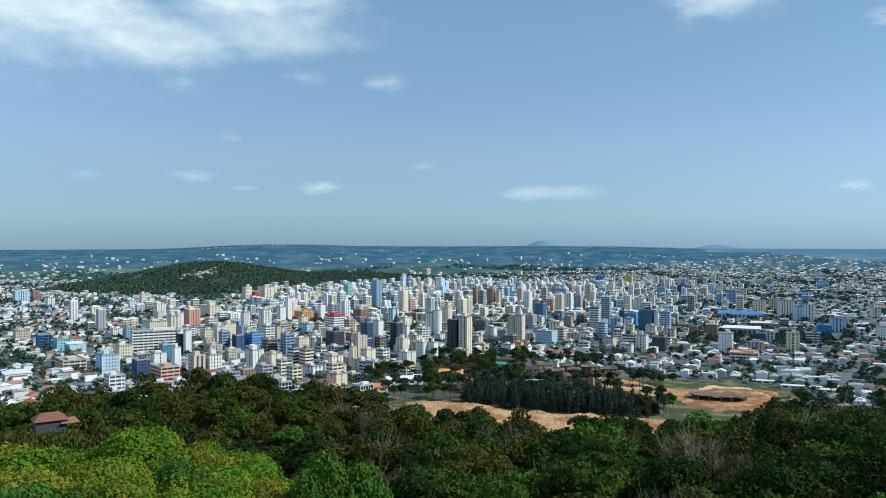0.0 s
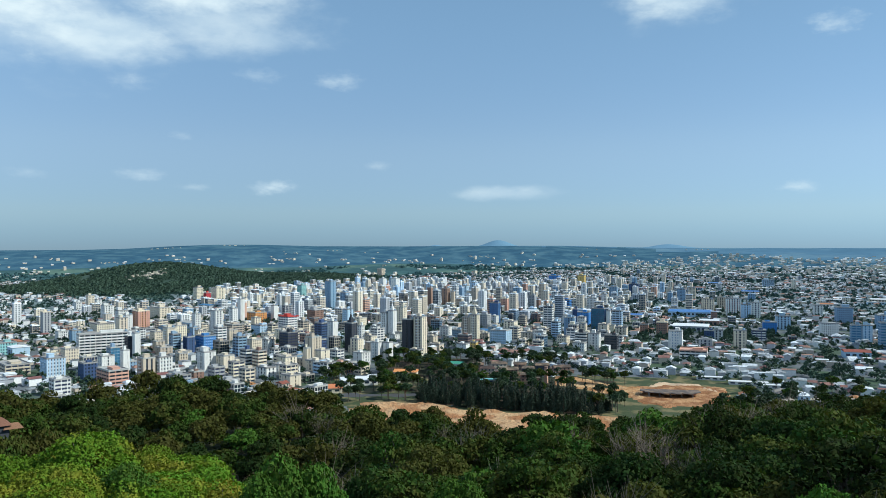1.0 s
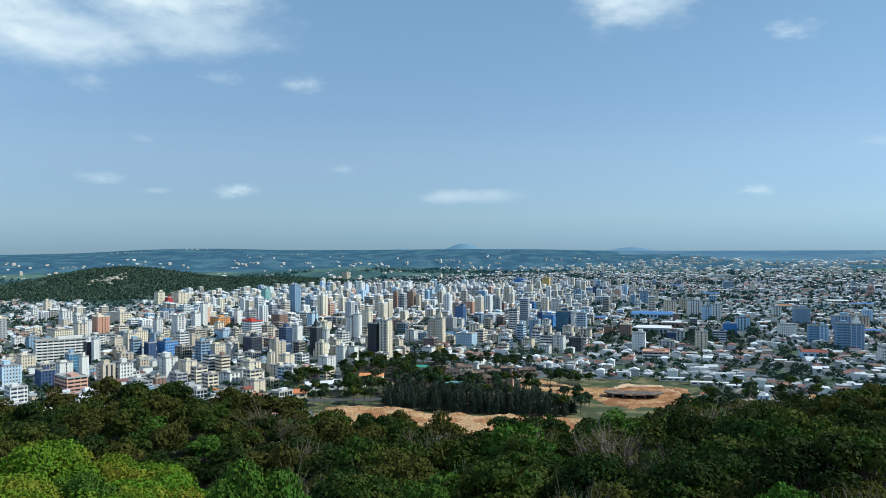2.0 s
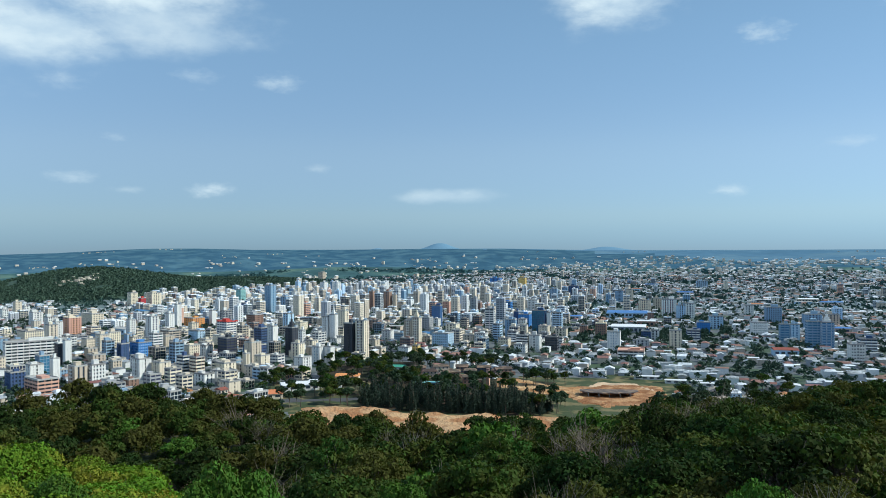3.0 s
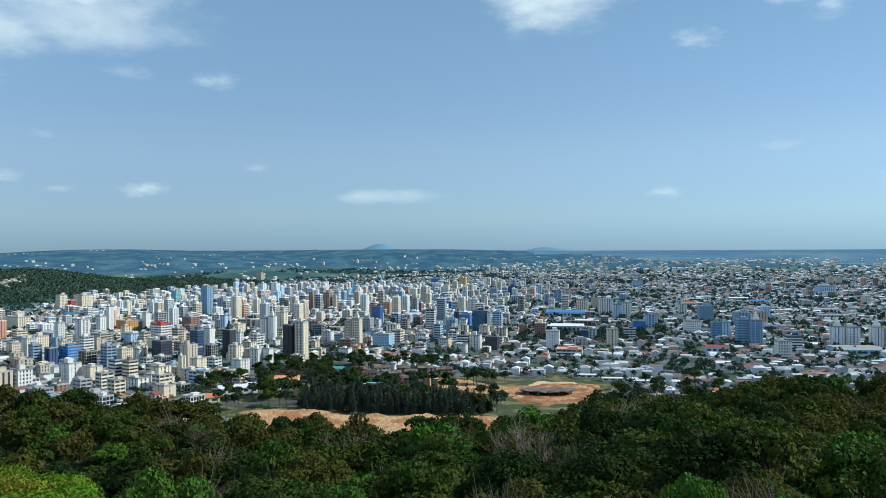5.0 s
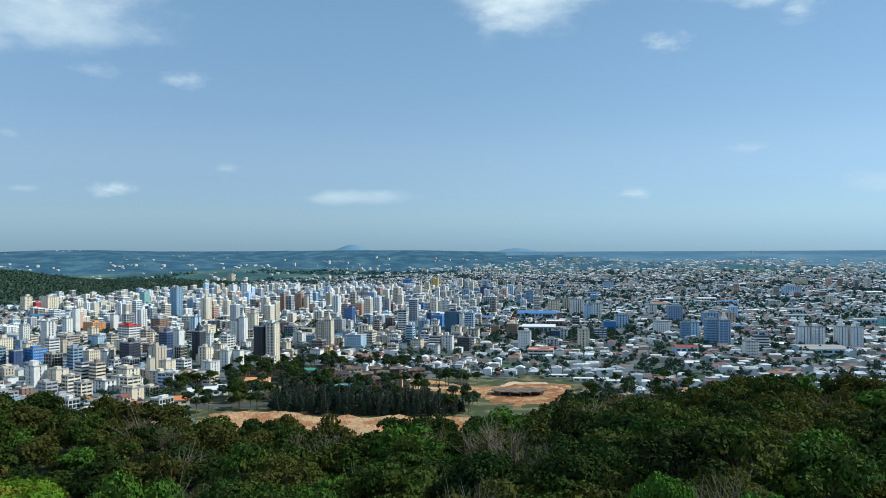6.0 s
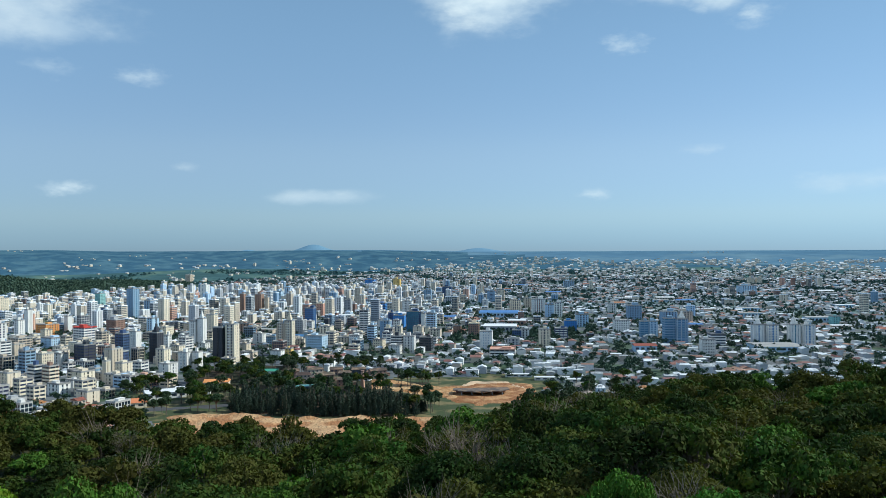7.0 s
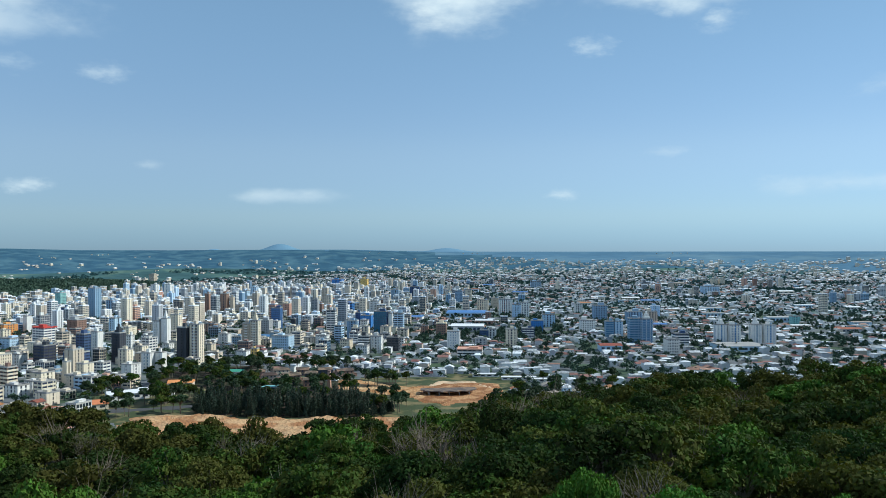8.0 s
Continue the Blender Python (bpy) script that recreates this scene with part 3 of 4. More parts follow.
tower(295, 2263, 7.5, 6.4, 6, "white", apart=False)
tower(167, 1140, 5.8, 5.0, 5, "dark", apart=False)
tower(212, 1794, 11.0, 9.4, 8, "white", style="stripes", glass=GLASSBLUE, apart=False)
tower(155, 1797, 15.6, 13.3, 8, "paleblue", apart=False)
tower(187, 1903, 14.5, 12.4, 9, "paleblue", style="stripes", apart=False)
tower(390, 1448, 10.2, 8.7, 8, "white", apart=False)
tower(485, 1721, 16.2, 13.8, 8, "bluegrey", style="stripes", apart=False)
tower(249, 1425, 11.2, 9.5, 8, "grey", apart=False)
tower(256, 1292, 11.7, 9.9, 6, "beige", apart=False)
tower(318, 1452, 16.6, 14.1, 5, "blue", style="bands", apart=False)
tower(299, 1042, 12.3, 10.5, 9, "paleblue", style="bands", apart=False)
tower(336, 969, 13.0, 11.1, 6, "brown", style="grid", cap="cream", apart=False)
tower(324, 1003, 9.7, 8.2, 4, "brown", apart=False)
tower(307, 842, 13.9, 11.8, 7, "white", style="solid", glass=GLASSBLUE)
tower(379, 925, 10.5, 9.0, 4, "navy", style="grid")
tower(392, 929, 10.2, 8.6, 4, "white", style="stripes", apart=False)
tower(380, 842, 13.1, 11.2, 7, "cream", style="stripes")
tower(442, 927, 15.6, 13.2, 4, "navy", style="bands", band="white", apart=False)
tower(488, 993, 16.0, 13.6, 5, "blue", style="grid", glass=GLASSBLUE, apart=False)
tower(532, 1044, 17.6, 15.0, 6, "paleblue", style="stripes", apart=False)
tower(559, 1216, 14.9, 12.7, 7, "paleblue", style="stripes", apart=False)
tower(571, 1209, 13.7, 11.7, 8, "white", style="stripes", apart=False)
tower(561, 1268, 23.8, 20.2, 9, "white", style="stripes", band="salmon", apart=False)
tower(550, 1348, 20.4, 17.4, 7, "cream", style="stripes", apart=False)
tower(593, 1391, 14.9, 12.7, 7, "beige", style="stripes", apart=False)
tower(551, 1782, 21.3, 18.1, 9, "navy", style="stripes", apart=False)
hall(485, 1263, 66.6, 56.6, 8.0, ROOFBLUE, "paleblue")
hall(397, 1030, 45.7, 38.8, 8.6, ROOFWHITE, "grey")
hall(446, 1088, 26.0, 22.1, 9.2, ROOFWHITE, "brown")
tower(302, 777, 26.0, 22.1, 3, "beige", style="bands", band="white", cap="salmon")
tower(1027, 2099, 29.8, 25.4, 7, "paleblue", style="bands", apart=False)
tower(684, 1227, 13.5, 11.5, 6, "white", style="stripes", apart=False)
tower(574, 1015, 8.4, 7.2, 3, "white", apart=False)
tower(621, 1606, 14.1, 12.0, 9, "cream", apart=False)
tower(598, 1607, 16.0, 13.6, 8, "bluegrey", apart=False)
tower(521, 1620, 15.6, 13.3, 7, "grey", apart=False)
tower(541, 888, 10.4, 8.9, 7, "bluegrey", style="bands", glass=GLASSBLUE, apart=False)
tower(552, 884, 10.1, 8.6, 7, "paleblue", style="stripes", glass=GLASSBLUE, apart=False)
tower(537, 824, 13.3, 11.3, 10, "bluegrey", style="bands", glass=GLASSBLUE)
tower(547, 813, 12.6, 10.7, 10, "white", style="bands", band="bluegrey", glass=GLASSBLUE, rooftop="spire")
tower(659, 1013, 21.7, 18.5, 7, "bluegrey", style="stripes", apart=False)
tower(681, 1002, 17.3, 14.7, 7, "beige", style="stripes", apart=False)
tower(657, 1108, 21.3, 18.1, 8, "bluegrey", apart=False)
tower(540, 944, 19.6, 16.6, 6, "white", apart=False)
tower(624, 773, 11.9, 10.1, 8, "white", style="stripes", glass=GLASSBLUE, band="bluegrey", rooftop="spire")
tower(637, 765, 13.1, 11.1, 8, "white", style="stripes", band="paleblue", glass=GLASSBLUE)
tower(663, 758, 11.5, 9.8, 8, "white", style="stripes", glass=GLASSBLUE, band="bluegrey", rooftop="spire", apart=False)
tower(676, 750, 12.7, 10.8, 8, "white", style="stripes", band="paleblue", glass=GLASSBLUE, apart=False)
hall(612, 730, 49.1, 41.7, 6.2, ROOFGREY, "paleblue")
tower(510, 711, 13.3, 11.3, 6, "white", style="grid")
tower(553, 754, 15.4, 13.1, 6, "navy", style="bands", band="white")
tower(901, 945, 12.1, 10.3, 4, "teal", apart=False)
tower(1295, 1644, 38.0, 32.3, 7, "paleblue", style="stripes", apart=False)
tower(1649, 2073, 17.7, 15.0, 7, "cream", apart=False)
tower(1671, 2062, 15.9, 13.5, 7, "cream", apart=False)

def house(x, y, w, d, storeys, wall, roof_m, turn, hip, label):
    """A villa: walls with recessed openings, a hipped or gabled roof and a low wing."""
    h = storeys * 2.9
    root = thing("house", pose(x, y, float(land(x, y)), 0, 0, turn), label, "house", "houses of the suburb")
    g = Geo()
    g.box(-w / 2, w / 2, -d / 2, d / 2, 0, h)
    g.box(w / 2 - 0.2, w / 2 + 3.6, -d / 2 + 0.8, d / 4, 0, 2.7)
    part("wall", g, PAINT[wall], root)
    win = Geo()
    for s in range(storeys):
        for side, length, off in ((0, w, d / 2), (90, d, w / 2), (270, d, w / 2)):
            m = pose(0, 0, 0, 0, 0, side)
            k = max(2, int(length / 3.2))
            for b in range(k):
                xx = -length / 2 + length * (b + 0.5) / k
                win.box(xx - 0.65, xx + 0.65, -off - 0.05, -off + 0.1, s * 2.9 + 0.9, s * 2.9 + 2.2, at=m)
    tagged(part("window_row", win, GLASS, root), kind="stuff")
    g = Geo()
    if roof_m is ROOFWHITE:
        g.box(-w / 2 - 0.3, w / 2 + 0.3, -d / 2 - 0.3, d / 2 + 0.3, h, h + 0.5)
        g.box(-w * 0.1, w * 0.25, -d * 0.2, d * 0.2, h + 0.5, h + 2.2)
    else:
        g.gable(w, d, h, min(w, d) * 0.24, 0.6, hip=hip)
    g.box(w / 2 - 0.3, w / 2 + 3.8, -d / 2 + 0.6, d / 4 + 0.2, 2.7, 2.95)
    part("roof", g, roof_m, root)
    return root




# ---- the valley at the foot of the hill ----
SITEEARTH = material("dug_red_earth", (0.26, 0.105, 0.045), 0.95, 0.25, 0.09, 0.5, bump=0.8, other=(0.42, 0.22, 0.11), mixed=(0.44, 0.62))
PALEEARTH = material("beaten_earth", (0.60, 0.44, 0.28), 0.95, 0.15, 0.06, 0.4)


def sheet(name, inside, az0, az1, d0, d1, step, lift, relief, mat, label, category):
    """A patch of ground laid over the land: cells of a polar grid where inside(az, dist) holds, with relief and ragged edges."""
    g = Geo()
    index, used = {}, {}
    daz = math.degrees(step / ((d0 + d1) / 2))
    na, nd = int((az1 - az0) / daz), int((d1 - d0) / step)

    def corner(i, j):
        if (i, j) not in index:
            az, dist = az0 + i * daz, d0 + j * step
            x, y = dist * math.sin(radians(az)), dist * math.cos(radians(az))
            x, y = x + noise.noise((x / 6, y / 6, 1)) * step * 0.5, y + noise.noise((x / 6, y / 6, 9)) * step * 0.5
            bank = relief * (1.2 * noise.noise((x / 22, y / 7, 4)) + 0.5 * noise.noise((x / 4, y / 4, 4)))
            index[i, j] = len(g.v)
            g.v.append((x, y, float(land(x, y)), lift + max(0.0, bank + relief * 0.4)))
            used[index[i, j]] = 0
        return index[i, j]

    for i in range(na):
        for j in range(nd):
            az, dist = az0 + (i + 0.5) * daz, d0 + (j + 0.5) * step
            if inside(az, dist + 9 * noise.noise((az * 0.9, dist / 30, 2))):
                g.f.append((corner(i, j), corner(i + 1, j), corner(i + 1, j + 1), corner(i, j + 1))[::-1])
                g.m.append(0)
    for f in g.f:
        for c in f:
            used[c] += 1
    # full relief inside, running out to nothing along the edge
    g.v = [(x, y, z + (up if used[i] == 4 else 0.03)) for i, (x, y, z, up) in enumerate(g.v)]
    me = g.mesh(name, [mat])
    me.polygons.foreach_set("use_smooth", np.ones(len(me.polygons), bool))
    return tagged(new(name, me), label, category, kind="structure")


def edge(az):
    return float(np.interp(az, (-4, -2.5, 0, 2, 4, 8, 14, 17), (540, 576, 580, 566, 552, 540, 533, 536)))


sheet("ground_earthworks", lambda az, d: d < edge(az), -3.6, 16.8, 395, 580, 3.5, 0.35, 2.2, EARTH, "bare orange earth graded for building below the hill", "ground")
sheet("ground_building_site", lambda az, d: ((az - 20.4) / 3.4) ** 2 + ((d - 624) / 50) ** 2 < 1 + 0.9 * noise.noise((az * 0.55, d / 34, 8)), 15.4, 25.0, 530, 705, 3.0, 0.5, 1.0, SITEEARTH, "bare orange building site with banks and tracks", "ground")
sheet("ground_earth_bank", lambda az, d: 11.6 < az < 18.0 and abs(d - 650 + (az - 14) * 8) < 24, 11.2, 18.4, 590, 710, 3.5, 0.4, 1.6, EARTH, "bare earth bank behind the pines", "ground")
sheet("ground_verge", lambda az, d: edge(az) - 6 < d < edge(az) + 9 or (az > 13 and d < 702) or (az < 2.5 and 560 < d < 690), -6.0, 25.5, 480, 705, 6.0, 0.08, 0.2, GRASS, "dry grass verge beside the earthworks", "ground")
sheet("ground_car_park", lambda az, d: -4.6 < az < 1.6 and 594 < d < 612, -5.0, 3.0, 580, 625, 5.0, 0.3, 0.0, ASPHALT, "grey asphalt car park beside the school", "ground")
sheet("ground_site_track", lambda az, d: abs(d - float(np.interp(az, (16.6, 18.2, 21.5, 23.6), (600, 662, 668, 628)))) < 4, 16.4, 23.8, 580, 695, 2.5, 1.6, 1.0, PALEEARTH, "pale beaten track round the building site", "ground")
sheet("ground_wood_floor", lambda az, d: edge(az) + 4 < d < (700 if az > 6 else 795), -1.5, 16.5, 535, 800, 9.0, 0.1, 0.2, WILD, "dark floor of the valley wood", "ground")
sheet("ground_lots", lambda az, d: 19.5 < az < 25.5 and 690 < d < 725, 19.0, 26.0, 680, 735, 6.0, 0.15, 0.1, GRASS, "mown grass building lots beside the road", "ground")


def polar(az, dist):
    return dist * math.sin(radians(az)), dist * math.cos(radians(az))


def school():
    x, y = polar(-5.0, 622)
    hall(x, y, 19, 15, 4.0, ROOFORANGE, "cream", 2.2, "low school building with an orange tiled roof", turn=8)
    x, y = polar(-2.9, 652)
    hall(x, y, 30, 15, 5.0, ROOFWHITE, "white", 2.0, "long school gymnasium with a curved white roof", turn=12)
    x, y = polar(-1.0, 660)
    hall(x, y, 27, 13, 5.5, ROOFWHITE, "white", 1.0, "white school hall with a sheet roof", turn=-4)
    x, y = polar(0.6, 690)
    hall(x, y, 20, 12, 4.5, ROOFORANGE, "cream", 2.0, "low hall with an orange tiled roof", turn=-10)
    x, y = polar(4.1, 742)
    hall(x, y, 18, 12, 4.0, ROOFGREEN, "white", 1.5, "low hall with a green sheet roof", turn=-14)
    x, y = polar(6.4, 655)
    hall(x, y, 20, 8, 3.2, ROOFTEAL, "white", 0.8, "low pool house with a pale turquoise roof", turn=-6)


def site_frame():
    """Foundations and first floor slab of a new building on columns."""
    x, y = polar(19.7, 612)
    root = thing("building_frame", pose(x, y, 0.9, 0, 0, -14), "unfinished brown concrete floor on columns at the building site", "building site")
    g = Geo()
    pts = []
    for k in range(13):
        a = radians(200 + k * 140 / 12)
        pts.append((24 * math.cos(a) + 2 * math.sin(k * 2.1), 13 * math.sin(a) + 8 + 1.5 * math.sin(k * 3.3)))
    pts += [(22, 12), (-22, 12)]
    n = len(pts)
    g.v = [(a, b, 3.0) for a, b in pts] + [(a, b, 3.5) for a, b in pts]
    g.f = [tuple(range(n, 2 * n)), tuple(reversed(range(n)))] + [(i, (i + 1) % n, n + (i + 1) % n, n + i) for i in range(n)]
    g.m = [0] * len(g.f)
    part("floor_slab", g, SLABDARK, root)
    g = Geo()
    g.box(-0.25, 0.25, -0.25, 0.25, 0, 3.0)
    col = g.mesh("column", [PAINT["grey"]])
    for k in range(5):
        for j in range(3):
            part("column", col, None, root, m=pose(-16 + k * 8, -1 + j * 5, 0))
    g = Geo()
    g.box(-20, 20, -0.2, 0.2, 0, 3.0)
    part("retaining_wall", g, PAINT["salmon"], root, m=pose(0, 11.5, 0))


def brick_chimney():
    x, y = polar(10.9, 655)
    root = thing("chimney", pose(x, y, 0, 0, 0, -25), "tall square red brick chimney among the houses", "chimney")
    g = Geo()
    b, t = 1.5, 1.05
    g.v = [(-b, -b, 0), (b, -b, 0), (b, b, 0), (-b, b, 0), (-t, -t, 14), (t, -t, 14), (t, t, 14), (-t, t, 14)]
    g.f = [(0, 1, 5, 4), (1, 2, 6, 5), (2, 3, 7, 6), (3, 0, 4, 7)]
    g.m = [0] * 4
    part("shaft", g, PAINT["salmon"], root)
    g = Geo()
    g.box(-1.3, 1.3, -1.3, 1.3, 13.6, 14.5, bottom=True)
    part("cap", g, PAINT["brown"], root)


def site_fence():
    """White site sheds along the road behind the building site."""
    for az, dist, w in ((24.8, 690, 30), (22.4, 705, 24), (26.8, 682, 26)):
        x, y = polar(az, dist)
        hall(x, y, w, 6, 3.0, ROOFWHITE, "white", 0.5, "long low white shed beside the building site", turn=-20, category="shed")


ROOFORANGE = material("orange_tile_roof", (0.66, 0.27, 0.10), 0.8, 0.2, 0.2, 1.5)
ROOFGREEN = material("green_sheet_roof", (0.10, 0.36, 0.26), 0.6, 0.2, 0.2, 1.5)
ROOFTEAL = material("turquoise_roof", (0.30, 0.60, 0.58), 0.6, 0.2, 0.2, 1.5)
ROOFDARK = material("dark_weathered_tile_roof", (0.10, 0.075, 0.06), 0.9, 0.4, 0.2, 1.5, other=(0.20, 0.13, 0.09))
SLABDARK = material("dark_formwork", (0.085, 0.065, 0.06), 0.8, 0.5, 0.2, 1.0, other=(0.16, 0.10, 0.08))
school()
site_frame()
brick_chimney()
site_fence()
for k, (az, dist) in enumerate(((5.0, 690), (6.6, 700), (8.2, 694), (9.6, 702), (5.8, 722), (7.4, 728), (9.0, 726), (10.6, 722), (12.0, 712), (8.0, 664), (9.6, 668))):
    x, y = polar(az, dist)
    TAKEN.append((x, y, 9))
    house(x, y, 11 + k % 3 * 2, 8, 2, ("brown", "beige", "brown", "dark")[k % 4], ROOFDARK, -12 + (k % 3) * 9, 1.5 * (k % 2), "dark brown terraced house with a weathered tiled roof")


def hut():
    """A small house whose brown tiled roof shows among the trees of the hillside."""
    x, y = polar(-26.9, 118)
    z = EYE - 118 * math.tan(radians(11.0)) - 3.4
    root = thing("hillside_house", pose(x, y, z + 1.1, 0, 0, 35) @ Matrix.Diagonal((0.64, 0.64, 0.72, 1)), "small house with a brown tiled roof among hillside trees", "house")
    g = Geo()
    g.box(-2.9, 2.9, -2.2, 2.2, -6, 2.6)
    part("wall", g, PAINT["dark"], root)
    g = Geo()
    g.gable(5.8, 4.4, 2.6, 1.3, 0.5, hip=1.6)
    part("roof", g, ROOFBROWN, root)
    g = Geo()
    g.gable(3.0, 2.6, 1.9, 0.9, 0.4, hip=0.8, at=pose(3.6, -1.2, 0))
    part("porch_roof", g, ROOFBROWN, root)


ROOFBROWN = material("brown_tile_roof", (0.20, 0.095, 0.06), 0.85, 0.3, 0.8, 6.0, bump=0.3)
hut()
CLEARINGS = [(-26.9, 118)]


# town blocks between the landmarks
rng = random.Random(11)


def free(x, y, r):
    return all((x - a) ** 2 + (y - b) ** 2 > (r + c) ** 2 for a, b, c in TAKEN)


def keep_out(az, dist):
    """Open land: the lookout's hill, the earthworks and the woods at its foot."""
    if dist < 530:
        return True
    if -5.5 < az < 24.8 and dist < 690:
        return True
    if -2 < az < 6.5 and dist < 790:
        return True
    return False


def high_rise(az, dist):
    """How much of the land is built up with tall blocks."""
    c = math.exp(-((az + 1) / 21) ** 4) * (1 - float(smooth(2100, 2600, dist)))
    if az > 4:
        c *= float(smooth(760, 900, dist + (4 - az) * 4))
    if az > 18:
        c *= 0.5
    if az > 14 and dist > 1150:
        c += 0.75 * max(0.0, noise.noise((az / 4.5, dist / 330, 12))) * (1 - float(smooth(2900, 3200, dist)))
    if az < -14:
        c *= 1 - float(smooth(1350, 1650, dist)) * 0.9
    return c


def wooded(az, dist, x, y):
    if az > -13.0 and dist < 2020:
        return False  # houses climb the hill's shoulder
    return float(land(x, y)) > 7 and 1500 < dist < 2850


SPOTS, HOUSES, CLUMPS, sheds = [], [], [], []
ca, sa = math.cos(radians(STREETS)), math.sin(radians(STREETS))
for i in range(-90, 112):
    for j in range(10, 142):
        gx, gy = i * 25.0 + rng.uniform(-4, 4), j * 25.0 + rng.uniform(-4, 4)
        x, y = gx * ca - gy * sa, gx * sa + gy * ca
        dist, az = math.hypot(x, y), math.degrees(math.atan2(x, y))
        if not (-36 < az < 56) or dist > float(np.interp(az, (-24, -20, -6, 4, 14), (3330, 3000, 2950, 3150, 3350))) or keep_out(az, dist) or wooded(az, dist, x, y):
            continue
        dense = high_rise(az, dist)
        grove = noise.noise((x / 150, y / 210, 6))
        if dense < 0.6 and grove > 0.3:
            CLUMPS.append((x, y, 9))
            continue
        if rng.random() < 0.12 * (1 - dense) + 0.10:
            CLUMPS.append((x, y, 4))
            continue
        if rng.random() < 0.035 and dist > 700 and free(x, y, 24):
            sheds.append((x, y))
        elif rng.random() < dense * 0.74:
            SPOTS.append((dist, az, x, y, dense))
            if rng.random() < 0.45:
                CLUMPS.append((x + 11, y - 9, 1))
        else:
            for dx, dy in ((-6, -6), (7, -5), (-5, 7), (6, 7)):
                if rng.random() < (0.55 if dist < 1100 else 0.5 if az > 8 else 0.42):
                    HOUSES.append((dist, x + dx + rng.uniform(-2, 2), y + dy + rng.uniform(-2, 2)))
                else:
                    CLUMPS.append((x + dx, y + dy, 1 + (rng.random() < 0.5)))
SPOTS.sort()
HOUSES.sort()
TONES = ("white",) * 7 + ("cream",) * 9 + ("beige",) * 4 + ("grey", "grey", "bluegrey", "bluegrey", "paleblue", "brown", "salmon")
far_town = {n: Geo() for n in ("white", "cream", "beige", "grey", "bluegrey", "paleblue", "brown", "salmon")}
far_glass, far_roof = Geo(), Geo()
rng_shed = random.Random(3)
for x, y in sheds[::max(1, len(sheds) // 90)]:
    if free(x, y, 14):
        w, d = rng_shed.uniform(20, 42), rng_shed.uniform(14, 24)
        roof_m = rng_shed.choice((ROOFWHITE, ROOFWHITE, ROOFGREY, ROOFFIBRE, ROOFBLUE, ROOFTILE))
        hall(x, y, w, d, rng_shed.uniform(4.5, 8), roof_m, rng_shed.choice(("white", "grey", "beige", "paleblue")), rng_shed.uniform(0.6, 2.0))
LANDMARKS = list(TAKEN)


def clear(x, y, r):
    return all((x - a) ** 2 + (y - b) ** 2 > (r + c) ** 2 for a, b, c in LANDMARKS)


made = 0
for dist, az, x, y, dense in SPOTS:
    w, d = rng.uniform(8, 15), rng.uniform(8, 13)
    tall = rng.random()
    n = rng.randint(6, 13) if tall < 0.09 * dense + (0.13 if dist > 1350 else 0) else rng.choice((1, 2, 2, 3, 3, 4, 5))
    if az < -3 and dist > 1300:
        n = min(n, 8 if dist < 1700 else 5)
    if n > 6:
        w, d = rng.uniform(8.5, 12.5), rng.uniform(8.5, 12.5)
    if az > 16 and dist > 1200 and n < 4 and rng.random() < 0.45:
        n = rng.randint(4, 7)
    if dist > 1700:
        n = min(n, 9)
    if dist < 1000:
        n = min(n, 7)
    if dist < 760:
        n = min(n, 4)
    tone = rng.choice(TONES)
    style = rng.choice(("grid", "stripes", "stripes", "stripes", "bands", "bands", "curtain"))
    if not clear(x, y, max(w, d) * 0.5):
        continue
    turn = streets(x, y) + rng.choice((0, 0, 0, 90, rng.uniform(-8, 8)))
    if made < 240:
        tower(x, y, w, d, n, tone, style, apart=False, turn=turn, group="blocks of the town")
        made += 1
        continue
    m = pose(x, y, float(land(x, y)), 0, 0, turn)
    s = shell(w, d, n, style, rng, back=False)
    g = far_town[tone]
    far_glass.box(-w / 2, w / 2, -d / 2, d / 2, 0, n * STOREY, at=m)
    for name, out in (("piers", g), ("extra", g), ("roof", far_roof)):
        b = len(out.v)
        out.v += [tuple(m @ Vector(p)) for p in s[name].v]
        out.f += [tuple(q + b for q in f) for f in s[name].f]
        out.m += s[name].m
    for i in range(n):
        g.ring(w, d, 0.25, i * STOREY, i * STOREY + s["tall"], at=m)
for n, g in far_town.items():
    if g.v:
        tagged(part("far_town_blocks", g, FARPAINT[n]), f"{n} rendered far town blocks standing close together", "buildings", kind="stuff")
tagged(part("far_town_windows", far_glass, SHADOWED), "dark windows behind the walls of the far town", "windows", kind="stuff")
tagged(part("far_town_roofs", far_roof, FARROOF), "pale grey flat roofs of the far town", "roofs", kind="stuff")


